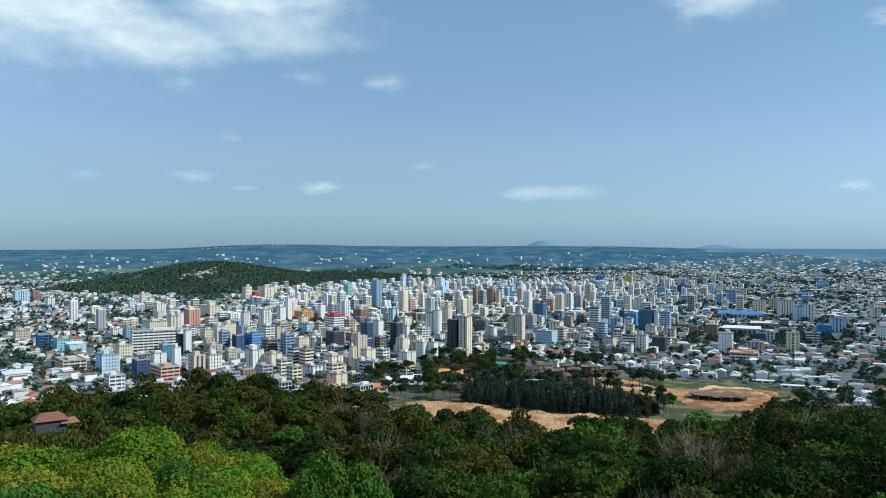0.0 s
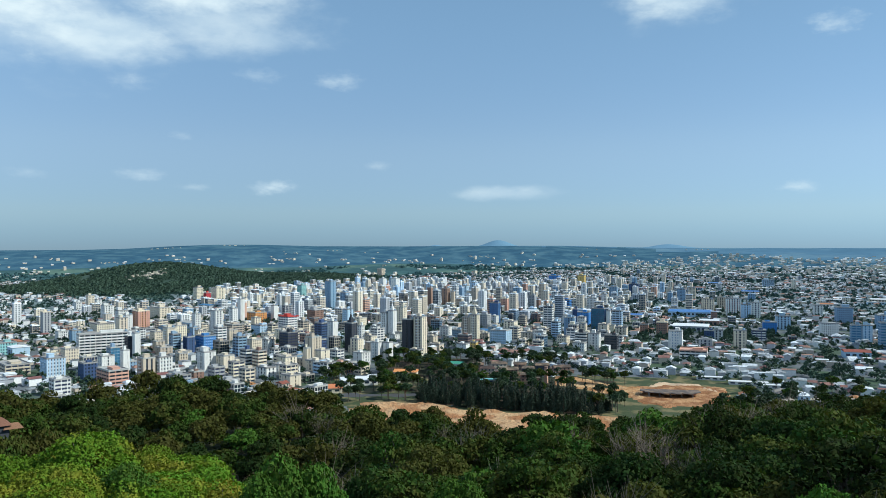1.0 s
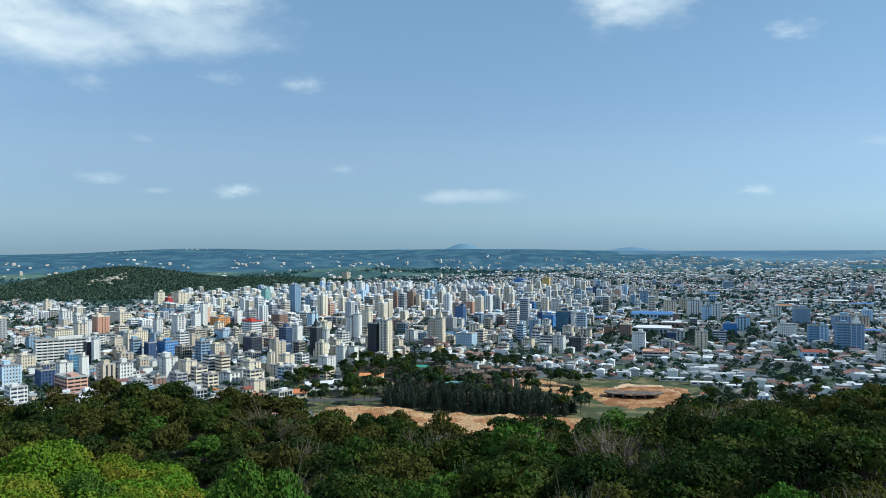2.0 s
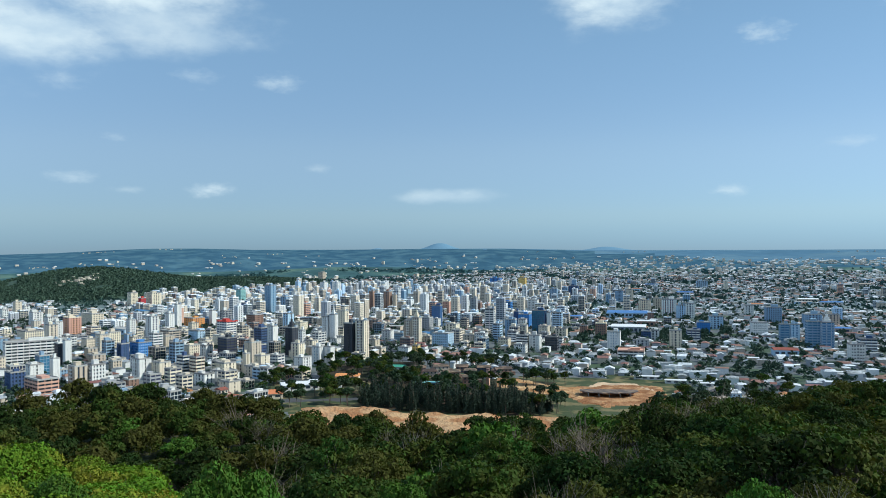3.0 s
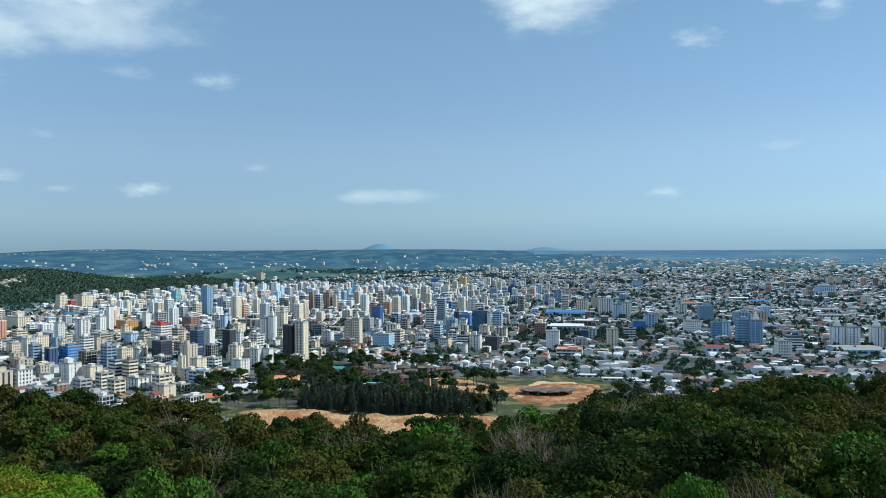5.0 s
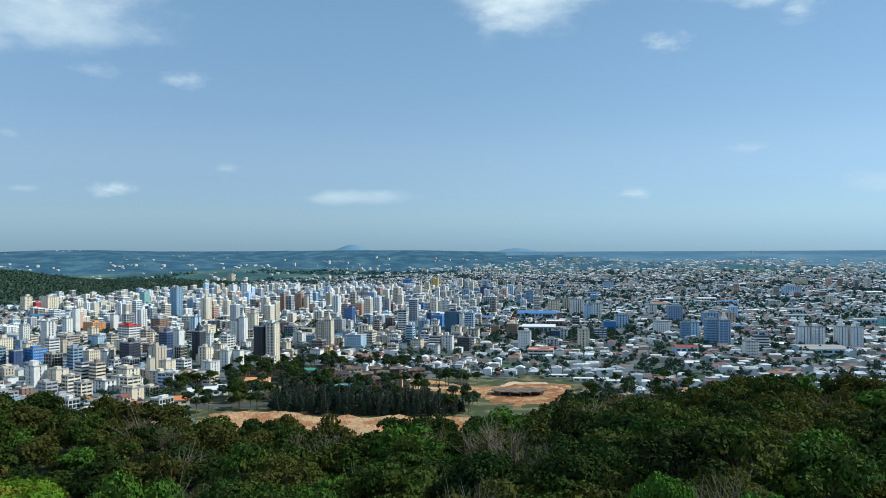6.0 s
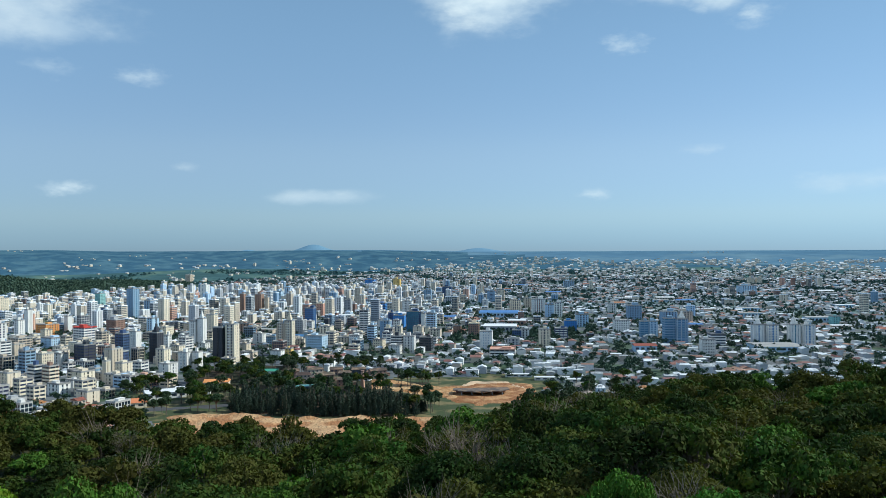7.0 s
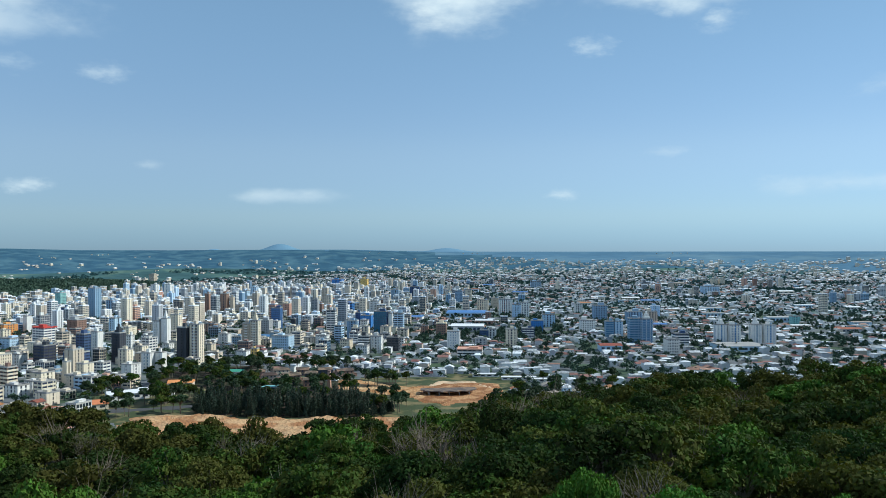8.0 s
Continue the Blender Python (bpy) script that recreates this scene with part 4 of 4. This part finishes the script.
far_house, far_cream, far_grey, far_tile, far_sheet = Geo(), Geo(), Geo(), Geo(), Geo()
made = 0
for dist, x, y in HOUSES:
    w, d = rng.uniform(6.5, 12), rng.uniform(6, 9.5)
    if not clear(x, y, 6):
        continue
    turn = streets(x, y) + rng.choice((0, 90, 180, 270)) + rng.uniform(-6, 6)
    storeys = rng.choice((1, 1, 2))
    kind = rng.random()
    if made < 210:
        tone, roof_m = rng.choice(("white", "white", "white", "cream", "beige", "paleblue")), ROOFTILE if kind < 0.34 else ROOFFIBRE if kind < 0.74 else ROOFWHITE
        what = "clay-tiled" if roof_m is ROOFTILE else "grey fibre-cement" if roof_m is ROOFFIBRE else "flat white"
        house(x, y, w, d, storeys, tone, roof_m, turn, 0.0 if rng.random() < 0.4 else 2.4, f"{tone} rendered {'two' if storeys == 2 else 'single'}-storey house with a {what} roof")
        made += 1
        continue
    m = pose(x, y, float(land(x, y)), 0, 0, turn)
    rng.choice((far_house, far_house, far_cream, far_grey)).box(-w / 2, w / 2, -d / 2, d / 2, 0, storeys * 2.9, at=m)
    (far_tile if kind < 0.3 else far_sheet).gable(w, d, storeys * 2.9, min(w, d) * rng.choice((0.08, 0.22)), 0.5, at=m, hip=rng.choice((0, 2)))
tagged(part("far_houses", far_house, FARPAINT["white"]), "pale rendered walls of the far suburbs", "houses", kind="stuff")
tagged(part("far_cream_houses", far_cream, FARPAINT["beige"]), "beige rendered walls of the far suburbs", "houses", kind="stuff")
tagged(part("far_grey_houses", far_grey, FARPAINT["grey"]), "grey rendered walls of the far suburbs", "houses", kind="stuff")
tagged(part("far_tile_roofs", far_tile, FARTILE), "brown and red clay-tiled roofs of the far suburbs", "roofs", kind="stuff")
tagged(part("far_sheet_roofs", far_sheet, FARROOF), "grey and white sheet roofs of the far suburbs", "roofs", kind="stuff")


# ---- trees ----
def leaf_cloud(gen, lobes, count, size, three=False):
    """Bent leaf clumps over the outside of ellipsoid lobes (x, y, z, radius, height): vertices and quads."""
    lobes = np.asarray(lobes)
    area = lobes[:, 3] ** 2
    pick = gen.choice(len(lobes), count, p=area / area.sum())
    way = gen.normal(size=(count, 3))
    way[:, 2] = np.abs(way[:, 2]) * 0.9 - 0.25 * (gen.random(count) < 0.3)
    way /= np.linalg.norm(way, axis=1, keepdims=True)
    L = lobes[pick]
    rad = gen.uniform(0.82, 1.07, count)[:, None]
    mid = L[:, :3] + way * rad * np.stack([L[:, 3], L[:, 3], L[:, 4]], -1)
    nrm = way + gen.normal(size=(count, 3)) * 0.36
    nrm /= np.linalg.norm(nrm, axis=1, keepdims=True)
    a = np.cross(nrm, gen.normal(size=(count, 3)))
    a /= np.linalg.norm(a, axis=1, keepdims=True)
    b = np.cross(nrm, a)
    s = size * gen.uniform(0.55, 1.25, count)[:, None]
    droop = nrm * s * 0.3
    if three:
        v = np.stack([mid - a * s * 0.5 - b * s * 0.3 - droop, mid + a * s * 0.5 - b * s * 0.25 - droop, mid + b * s * 0.55], 1)
        return v.reshape(-1, 3)
    v = np.stack([mid - a * s * 0.5 - droop, mid + b * s * 0.46, mid + a * s * 0.5 - droop, mid - b * s * 0.46], 1)
    return v.reshape(-1, 3)


def quads(v, corners=4):
    return np.arange(len(v)).reshape(-1, corners)


def tube(g, pts, radii, sides=6):
    """A tapered limb along pts."""
    base = len(g.v)
    for (p, r) in zip(pts, radii):
        for s in range(sides):
            a = 2 * math.pi * s / sides
            g.v.append((p[0] + r * math.cos(a), p[1] + r * math.sin(a), p[2]))
    for i in range(len(pts) - 1):
        for s in range(sides):
            a, b = base + i * sides + s, base + i * sides + (s + 1) % sides
            g.f.append((a, b, b + sides, a + sides)), g.m.append(0)


def crown_lobes(gen, radius, height, count, flat=0.75):
    lobes = [(0, 0, height - radius * flat * 1.1, radius * 0.6, radius * flat * 0.7)]
    for _ in range(count):
        a, r = gen.uniform(0, 2 * np.pi), radius * gen.uniform(0.2, 0.85)
        q = radius * gen.uniform(0.2, 0.4)
        lobes.append((r * np.cos(a), r * np.sin(a), height - radius * flat * (0.25 + 0.95 * (r / radius) ** 2 + gen.uniform(-0.1, 0.35)), q, q * gen.uniform(0.6, 0.9)))
    return lobes


def skeleton_mesh(gen, height, lobes, bare=False):
    g = Geo()
    lean = gen.normal(size=2) * 0.3
    fork = height * (0.3 if bare else 0.45)
    tube(g, [(0, 0, -1.0), (lean[0] * 0.5, lean[1] * 0.5, fork * 0.5), (lean[0], lean[1], fork), (lean[0] * 1.5, lean[1] * 1.5, height * 0.75)], [0.26, 0.21, 0.17, 0.06])
    for lx, ly, lz, r, _ in lobes[1:]:
        midp = (lean[0] + (lx - lean[0]) * 0.5 + gen.normal() * 0.2, lean[1] + (ly - lean[1]) * 0.5 + gen.normal() * 0.2, fork + (lz - fork) * 0.62)
        end = (lx, ly, lz + r * 0.4)
        tube(g, [(lean[0], lean[1], fork), midp, end], [0.11, 0.07, 0.02], 4)
        if bare:
            for _ in range(7):
                e2 = (end[0] + gen.normal() * r * 1.1, end[1] + gen.normal() * r * 1.1, end[2] + abs(gen.normal()) * r * 0.9)
                tube(g, [midp, tuple((np.array(midp) + end) / 2 + gen.normal(size=3) * 0.15), e2], [0.06, 0.04, 0.012], 3)
    return g


def tree_kind(seed, radius, height, lobes, leaves, size, leaf, bare=False):
    gen = np.random.default_rng(seed)
    L = crown_lobes(gen, radius, height, lobes)
    trunk = skeleton_mesh(gen, height, L, bare).mesh("trunk", [BARK])
    v = leaf_cloud(gen, L, leaves, size, True)
    crown = bpy.data.meshes.new("crown")
    crown.from_pydata(v.tolist(), [], quads(v, 3).tolist())
    crown.materials.append(LEAF[leaf])
    return trunk, crown, v


def plant(kind, m, label, group="trees on the hillside", name="tree"):
    root = thing(name, m, label, "tree", group)
    part("trunk", kind[0], None, root)
    part("crown", kind[1], None, root)
    return root


def cloud_mesh(name, chunks, mats, label, category, corners=4):
    """Many tree crowns as one mesh; chunks: (vertices, material index)."""
    v = np.concatenate([c for c, _ in chunks])
    q = quads(v, corners)
    me = bpy.data.meshes.new(name)
    me.from_pydata(v.tolist(), [], q.tolist())
    for m in mats:
        me.materials.append(m)
    me.polygons.foreach_set("material_index", np.concatenate([np.full(len(c) // corners, i, np.int32) for c, i in chunks]))
    me.update()
    return tagged(new(name, me), label, category, kind="stuff")


def hillside():
    gen = np.random.default_rng(5)
    def set_of(seed, more, size):
        return {
            "bright": [tree_kind(seed + 20 + k, 4.0, 8.5, 30, int(9500 * more), 0.22 * size, "bright") for k in range(2)],
            "fresh": [tree_kind(seed + 30 + k, 3.6, 8.5, 26, int(7400 * more), 0.24 * size, "fresh") for k in range(2)],
            "mid": [tree_kind(seed + 40 + k, 3.8, 8.5, 26, int(7600 * more), 0.225 * size, "mid") for k in range(3)],
            "dark": [tree_kind(seed + 50 + k, 3.9, 9.0, 24, int(7600 * more), 0.225 * size, "dark") for k in range(3)],
            "olive": [tree_kind(seed + 60 + k, 3.6, 8.0, 22, int(6200 * more), 0.22 * size, "olive") for k in range(2)],
            "bare": [tree_kind(seed + 70 + k, 3.8, 8.5, 12, 260, 0.30, "olive", True) for k in range(2)],
        }

    CLOSE, NEAR = set_of(0, 1.0, 1.0), set_of(300, 0.44, 1.5)
    WORDS = {"bright": "broad bright green leafy tree on the sunny hillside", "fresh": "fresh green tree with large glossy leaves", "mid": "dense green forest tree on the hillside",
             "dark": "dark green forest tree on the hillside", "olive": "olive-brown half-leafed tree on the hillside", "bare": "bare grey branching tree among leafy ones"}
    far_kinds = {n: [tree_kind(80 + s * 7 + i, 3.9, 8.5, 18, 1300, 0.50, n)[2] for s in range(3)] for i, n in enumerate(("mid", "dark", "olive", "fresh"))}
    placed = 0
    chunks = []
    order = {"mid": 0, "dark": 1, "olive": 2, "fresh": 3}
    step = 5.5
    cells = []
    for i in range(-60, 60):
        for j in range(-10, 60):
            x, y = i * step + gen.uniform(-1.6, 1.6), j * step + gen.uniform(-1.6, 1.6)
            cells.append((math.hypot(x, y), x, y))
    cells.sort()
    for dist, x, y in cells:
        az = math.degrees(math.atan2(x, y))
        if not (-38 < az < 58) or dist < 41 or dist > float(ridge_range(az)) + 28:
            continue
        roll = gen.random()
        if any(abs(az - a) < 2.2 and dist0 - 6 < dist < dist0 + 4.5 for a, dist0 in CLEARINGS):
            continue
        patch = noise.noise((x / 30, y / 30, 3.0))
        sunny = az < -8 and dist < 69
        if sunny:
            kind = "bright" if roll < 0.76 else "fresh" if roll < 0.94 else "olive"
        elif dist < 44:
            kind = "fresh" if roll < 0.4 else "mid" if roll < 0.7 else "dark"
        # hollow behind the spur: dark leaf colour stands in for its shade
        elif -22 < az < -7 and dist < 108:
            kind = "dark" if roll < 0.88 else "bare" if roll < 0.91 else "mid"
        else:
            kind = "dark" if roll < 0.34 + patch * 0.3 else "mid" if roll < 0.62 else "olive" if roll < 0.84 else "mid" if roll < 0.93 else "fresh" if roll < 0.98 else "bare"
        scale = gen.uniform(0.75, 1.02) if sunny else gen.uniform(0.62, 1.0) if dist < 60 else gen.choice((0.76, 0.96, 1.1, 1.22)) * gen.uniform(0.9, 1.1)
        z = float(land(x, y))
        if placed < 285:
            m = pose(x, y, z, 0, 0, gen.uniform(0, 360)) @ Matrix.Diagonal((scale, scale, scale * gen.uniform(0.85, 1.1), 1))
            plant((CLOSE if dist < 60 else NEAR)[kind][int(gen.integers(len(NEAR[kind])))], m, WORDS[kind])
            placed += 1
        else:
            kind = {"bright": "fresh", "bare": "olive"}.get(kind, kind)
            v = far_kinds[kind][int(gen.integers(3))]
            a = gen.uniform(0, 6.28)
            rot = np.array([[math.cos(a), -math.sin(a), 0], [math.sin(a), math.cos(a), 0], [0, 0, gen.uniform(0.85, 1.1)]]) * scale
            chunks.append((v @ rot.T + (x, y, z), order[kind]))
    for _ in range(34):
        az, dist = gen.uniform(-31, -9.5), gen.uniform(46, 67)
        x, y = polar(az, dist)
        s = gen.uniform(0.6, 0.85)
        plant(CLOSE["bright" if gen.random() < 0.8 else "fresh"][int(gen.integers(2))], pose(x, y, float(land(x, y)), 0, 0, gen.uniform(0, 360)) @ Matrix.Diagonal((s, s, s * 1.1, 1)), WORDS["bright"])
    for _ in range(18):
        az, dist = gen.uniform(-14, 46), gen.uniform(78, 150)
        x, y = polar(az, dist)
        s = gen.uniform(0.9, 1.25)
        plant(NEAR["bare"][int(gen.integers(2))], pose(x, y, float(land(x, y)) + 1.0, 0, 0, gen.uniform(0, 360)) @ Matrix.Diagonal((s, s, s, 1)), "bare pale-branched tree standing among leafy trees", name="bare_tree")
    for az, dist, size, tall in ( (29.6, 43, 0.62, 1.25), (36.5, 42, 0.7, 1.2), (41.5, 43, 0.6, 1.15), (22.0, 42, 0.6, 1.15), (14.0, 40, 0.62, 1.1), (46.5, 60, 0.8, 1.2), (4.5, 52, 0.7, 1.2)):
        x, y = dist * math.sin(radians(az)), dist * math.cos(radians(az))
        plant(CLOSE["fresh"][0], pose(x, y, float(land(x, y)), 0, 0, az * 40) @ Matrix.Diagonal((size, size, tall * 0.95, 1)), "tall fresh green tree with large leaves above the others")
    for az, dist, size, top in ((-7.9, 48, 0.95, 15.2), (-6.2, 49, 0.75, 16.0), (-9.4, 46, 0.7, 16.6)):
        x, y = polar(az, dist)
        z = float(land(x, y))
        plant(CLOSE["fresh"][1], pose(x, y, z, 0, 0, az * 51) @ Matrix.Diagonal((size, size, (EYE - dist * math.tan(radians(top)) - z) / 8.6, 1)), "tall vivid green tree with large glossy leaves")
    for az, dist, size, top in ((-29.0, 108, 1.15, 10.9), (-27.7, 107, 1.15, 11.3), (-26.4, 108, 1.15, 11.3), (-25.2, 109, 1.15, 11.1), (-24.2, 112, 1.0, 10.9)):
        x, y = polar(az, dist)
        z = float(land(x, y))
        tall = (EYE - dist * math.tan(radians(top)) - z) / 8.8
        plant(NEAR["mid" if az < -26 else "olive"][0], pose(x, y, z, 0, 0, az * 37) @ Matrix.Diagonal((size, size, tall, 1)), "dense green tree in front of the hillside house")
    cloud_mesh("hillside_forest", chunks, [LEAF[n] for n in order], "dense mixed green forest covering the hillside", "forest", 3)


hillside()


def clump(gen, radius, height, count, size):
    return leaf_cloud(gen, crown_lobes(gen, radius, height, 5, 0.9), count, size)


def town_trees():
    gen = np.random.default_rng(9)
    shapes = [clump(gen, 4.0, 7.5, 34, 2.3) for _ in range(6)]
    small = [clump(gen, 3.8, 7.0, 15, 2.9) for _ in range(6)]
    chunks = []
    spots = np.array([(x + gen.uniform(-7, 7), y + gen.uniform(-7, 7)) for x, y, many in CLUMPS for _ in range(many)])
    for px, py, pz in zip(spots[:, 0], spots[:, 1], land(spots[:, 0], spots[:, 1])):
        dist = math.hypot(px, py)
        if dist > 1300 and gen.random() < 0.42:
            continue
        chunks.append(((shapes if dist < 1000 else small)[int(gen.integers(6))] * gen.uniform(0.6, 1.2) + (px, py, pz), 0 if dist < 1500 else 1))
    cloud_mesh("town_trees", chunks, [LEAF["town"], LEAF["hazy"]], "dark green trees between the houses of the town, hazed farther out", "trees")
    # woods on the hill beside the town and across the far country
    shapes = [clump(gen, 5.5, 7.5, 14, 4.6) for _ in range(8)]
    chunks = []
    hill_az, hill_d = gen.uniform(-28, -1, 17000), gen.uniform(1750, 2950, 17000)
    out_az, out_d = gen.uniform(-36, 56, 13000), np.sqrt(gen.uniform(2600 ** 2, 3420 ** 2, 13000))
    for azs, ds, on_hill in ((hill_az, hill_d, True), (out_az, out_d, False)):
        xs, ys = ds * np.sin(np.radians(azs)), ds * np.cos(np.radians(azs))
        for x, y, z in zip(xs, ys, land(xs, ys)):
            at_az = math.degrees(math.atan2(x, y))
            if on_hill and (z < 7 or noise.noise((x / 60, y / 90, 7)) > 0.42 or (at_az > -13.0 and math.hypot(x, y) < 2020)):
                continue
            if on_hill and -18.9 < at_az < -16.3 and abs(math.hypot(x, y) - 2120 - (at_az + 17.6) * 25) < 9:
                continue
            if not on_hill and noise.noise((x / 260, y / 170, 0)) < (0.08 if at_az < 8 else 0.2):
                continue
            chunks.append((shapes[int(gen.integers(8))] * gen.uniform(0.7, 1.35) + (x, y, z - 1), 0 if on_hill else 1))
    cloud_mesh("far_woods", chunks, [LEAF["far"], LEAF["farther"]], "green woods on the far hills, coloured paler and bluer for haze", "woods")
    # scattered far hamlets and sheds
    g = Geo()
    for _ in range(70):
        az, dist = gen.uniform(-34, 54), 2950 + 1250 * gen.random() ** 1.6
        for _ in range(int(gen.integers(2, 9))):
            a, d = az + gen.normal() * 0.5, dist + gen.normal() * 18
            x, y = polar(a, d)
            w = gen.uniform(1.2, 4.5)
            g.box(-w, w, -3, 3, -2, gen.uniform(1.5, 3.6), at=pose(x, y, float(land(x, y)), 0, 0, -a + gen.uniform(-25, 25)))
    # a string of houses on the wooded hill
    for _ in range(26):
        az = gen.uniform(-18.8, -16.4)
        x, y = polar(az, 2120 + (az + 17.6) * 25 + gen.normal() * 20)
        w = gen.uniform(3, 6)
        g.box(-w, w, -4, 4, -2, gen.uniform(3, 6.5), at=pose(x, y, float(land(x, y)), 0, 0, gen.uniform(-40, 10)))
    # the suburbs thin out across the rising plain
    roofs = Geo()
    for _ in range(9000):
        az, dist = gen.uniform(-34, 54), gen.uniform(3050, 3900)
        x, y = polar(az, dist)
        reach = float(np.interp(az, (-30, -20, 0, 12, 24, 54), (0.25, 0.05, 0.06, 0.28, 0.85, 1.0))) * float(1 - smooth(3500, 3900, dist))
        if gen.random() > reach or noise.noise((x / 190, y / 150, 5)) < -0.12 - 0.2 * (az > 20):
            continue
        w, d, h = gen.uniform(4, 8), gen.uniform(3, 6), float(gen.choice((3, 3, 5.5, 6, 9, 14), p=(0.3, 0.25, 0.2, 0.15, 0.07, 0.03)))
        m = pose(x, y, float(land(x, y)), 0, 0, streets(x, y) + 90 * int(gen.integers(2)))
        g.box(-w, w, -d, d, -2, h, at=m)
        roofs.gable(2 * w, 2 * d, h, 1.4, 0.4, at=m)
    tagged(part("far_suburb_roofs", roofs, FARROOF), "pale roofs of suburbs thinning out across the far plain", "roofs", kind="stuff")
    tagged(part("far_hamlets", g, FARPAINT["beige"]), "scattered pale sheds and houses in the far country", "houses", kind="stuff")


town_trees()


def pine_kind(seed, height):
    """A slender dark pine: straight trunk and drooping whorls of needles."""
    gen = np.random.default_rng(seed)
    g = Geo()
    tube(g, [(0, 0, -0.5), (0.1, 0, height * 0.5), (0, 0.1, height)], [0.28, 0.2, 0.04])
    lobes = []
    for k in range(16):
        f = 0.12 + 0.86 * k / 15
        r = 2.6 * (1.05 - f) + 0.5
        for _ in range(3):
            a = gen.uniform(0, 2 * np.pi)
            lobes.append((r * 0.55 * np.cos(a), r * 0.55 * np.sin(a), height * f, r * 0.6, 0.9))
    v = leaf_cloud(gen, lobes, 420, 1.1)
    me = bpy.data.meshes.new("crown")
    me.from_pydata(v.tolist(), [], quads(v).tolist())
    me.materials.append(LEAF["pine"])
    return g.mesh("trunk", [BARK]), me, v


def valley_trees():
    gen = np.random.default_rng(21)
    pines = [pine_kind(200 + s, h) for s, h in enumerate((16, 18, 14))]
    for _ in range(200):
        az = gen.uniform(1.5, 15.5)
        dist = edge(az) + 3 + gen.uniform(0, 1) ** 1.6 * 48
        x, y = polar(az, dist)
        s = gen.uniform(0.75, 1.1) * (0.72 if az > 14 else 1.0)
        plant(pines[int(gen.integers(3))], pose(x, y, 0, 0, 0, gen.uniform(0, 360)) @ Matrix.Diagonal((s, s, s, 1)), "tall dark green pine in a row below the hill", "pines in the valley", "pine_tree")
    woods = [tree_kind(230 + s, 4.6, 11.0, 10, 700, 1.0, n) for s, n in enumerate(("dark", "wood", "wood", "mid"))]
    zones = ((-1.5, 6.0, 600, 790, 165), (6.0, 13.0, 590, 650, 34), (13.5, 17.0, 650, 672, 10), (24.5, 38.0, 560, 690, 44), (14.0, 16.6, 545, 600, 12), (21.5, 26.0, 520, 572, 16), (-5.0, 2.0, 575, 596, 10), (-5.5, 1.5, 660, 692, 16), (-3.8, 1.0, 612, 640, 14), (-6.0, -2.0, 640, 690, 14), (5.0, 12.5, 735, 790, 26))
    for a0, a1, d0, d1, count in zones:
        for _ in range(count):
            az, dist = gen.uniform(a0, a1), gen.uniform(d0, d1)
            x, y = polar(az, dist)
            if not free(x, y, 3.5):
                continue
            s = gen.uniform(0.85, 1.35)
            plant(woods[int(gen.integers(4))], pose(x, y, float(land(x, y)), 0, 0, gen.uniform(0, 360)) @ Matrix.Diagonal((s, s, s, 1)), "dark green broadleaf tree in the valley", "valley trees", "broadleaf_tree")


valley_trees()
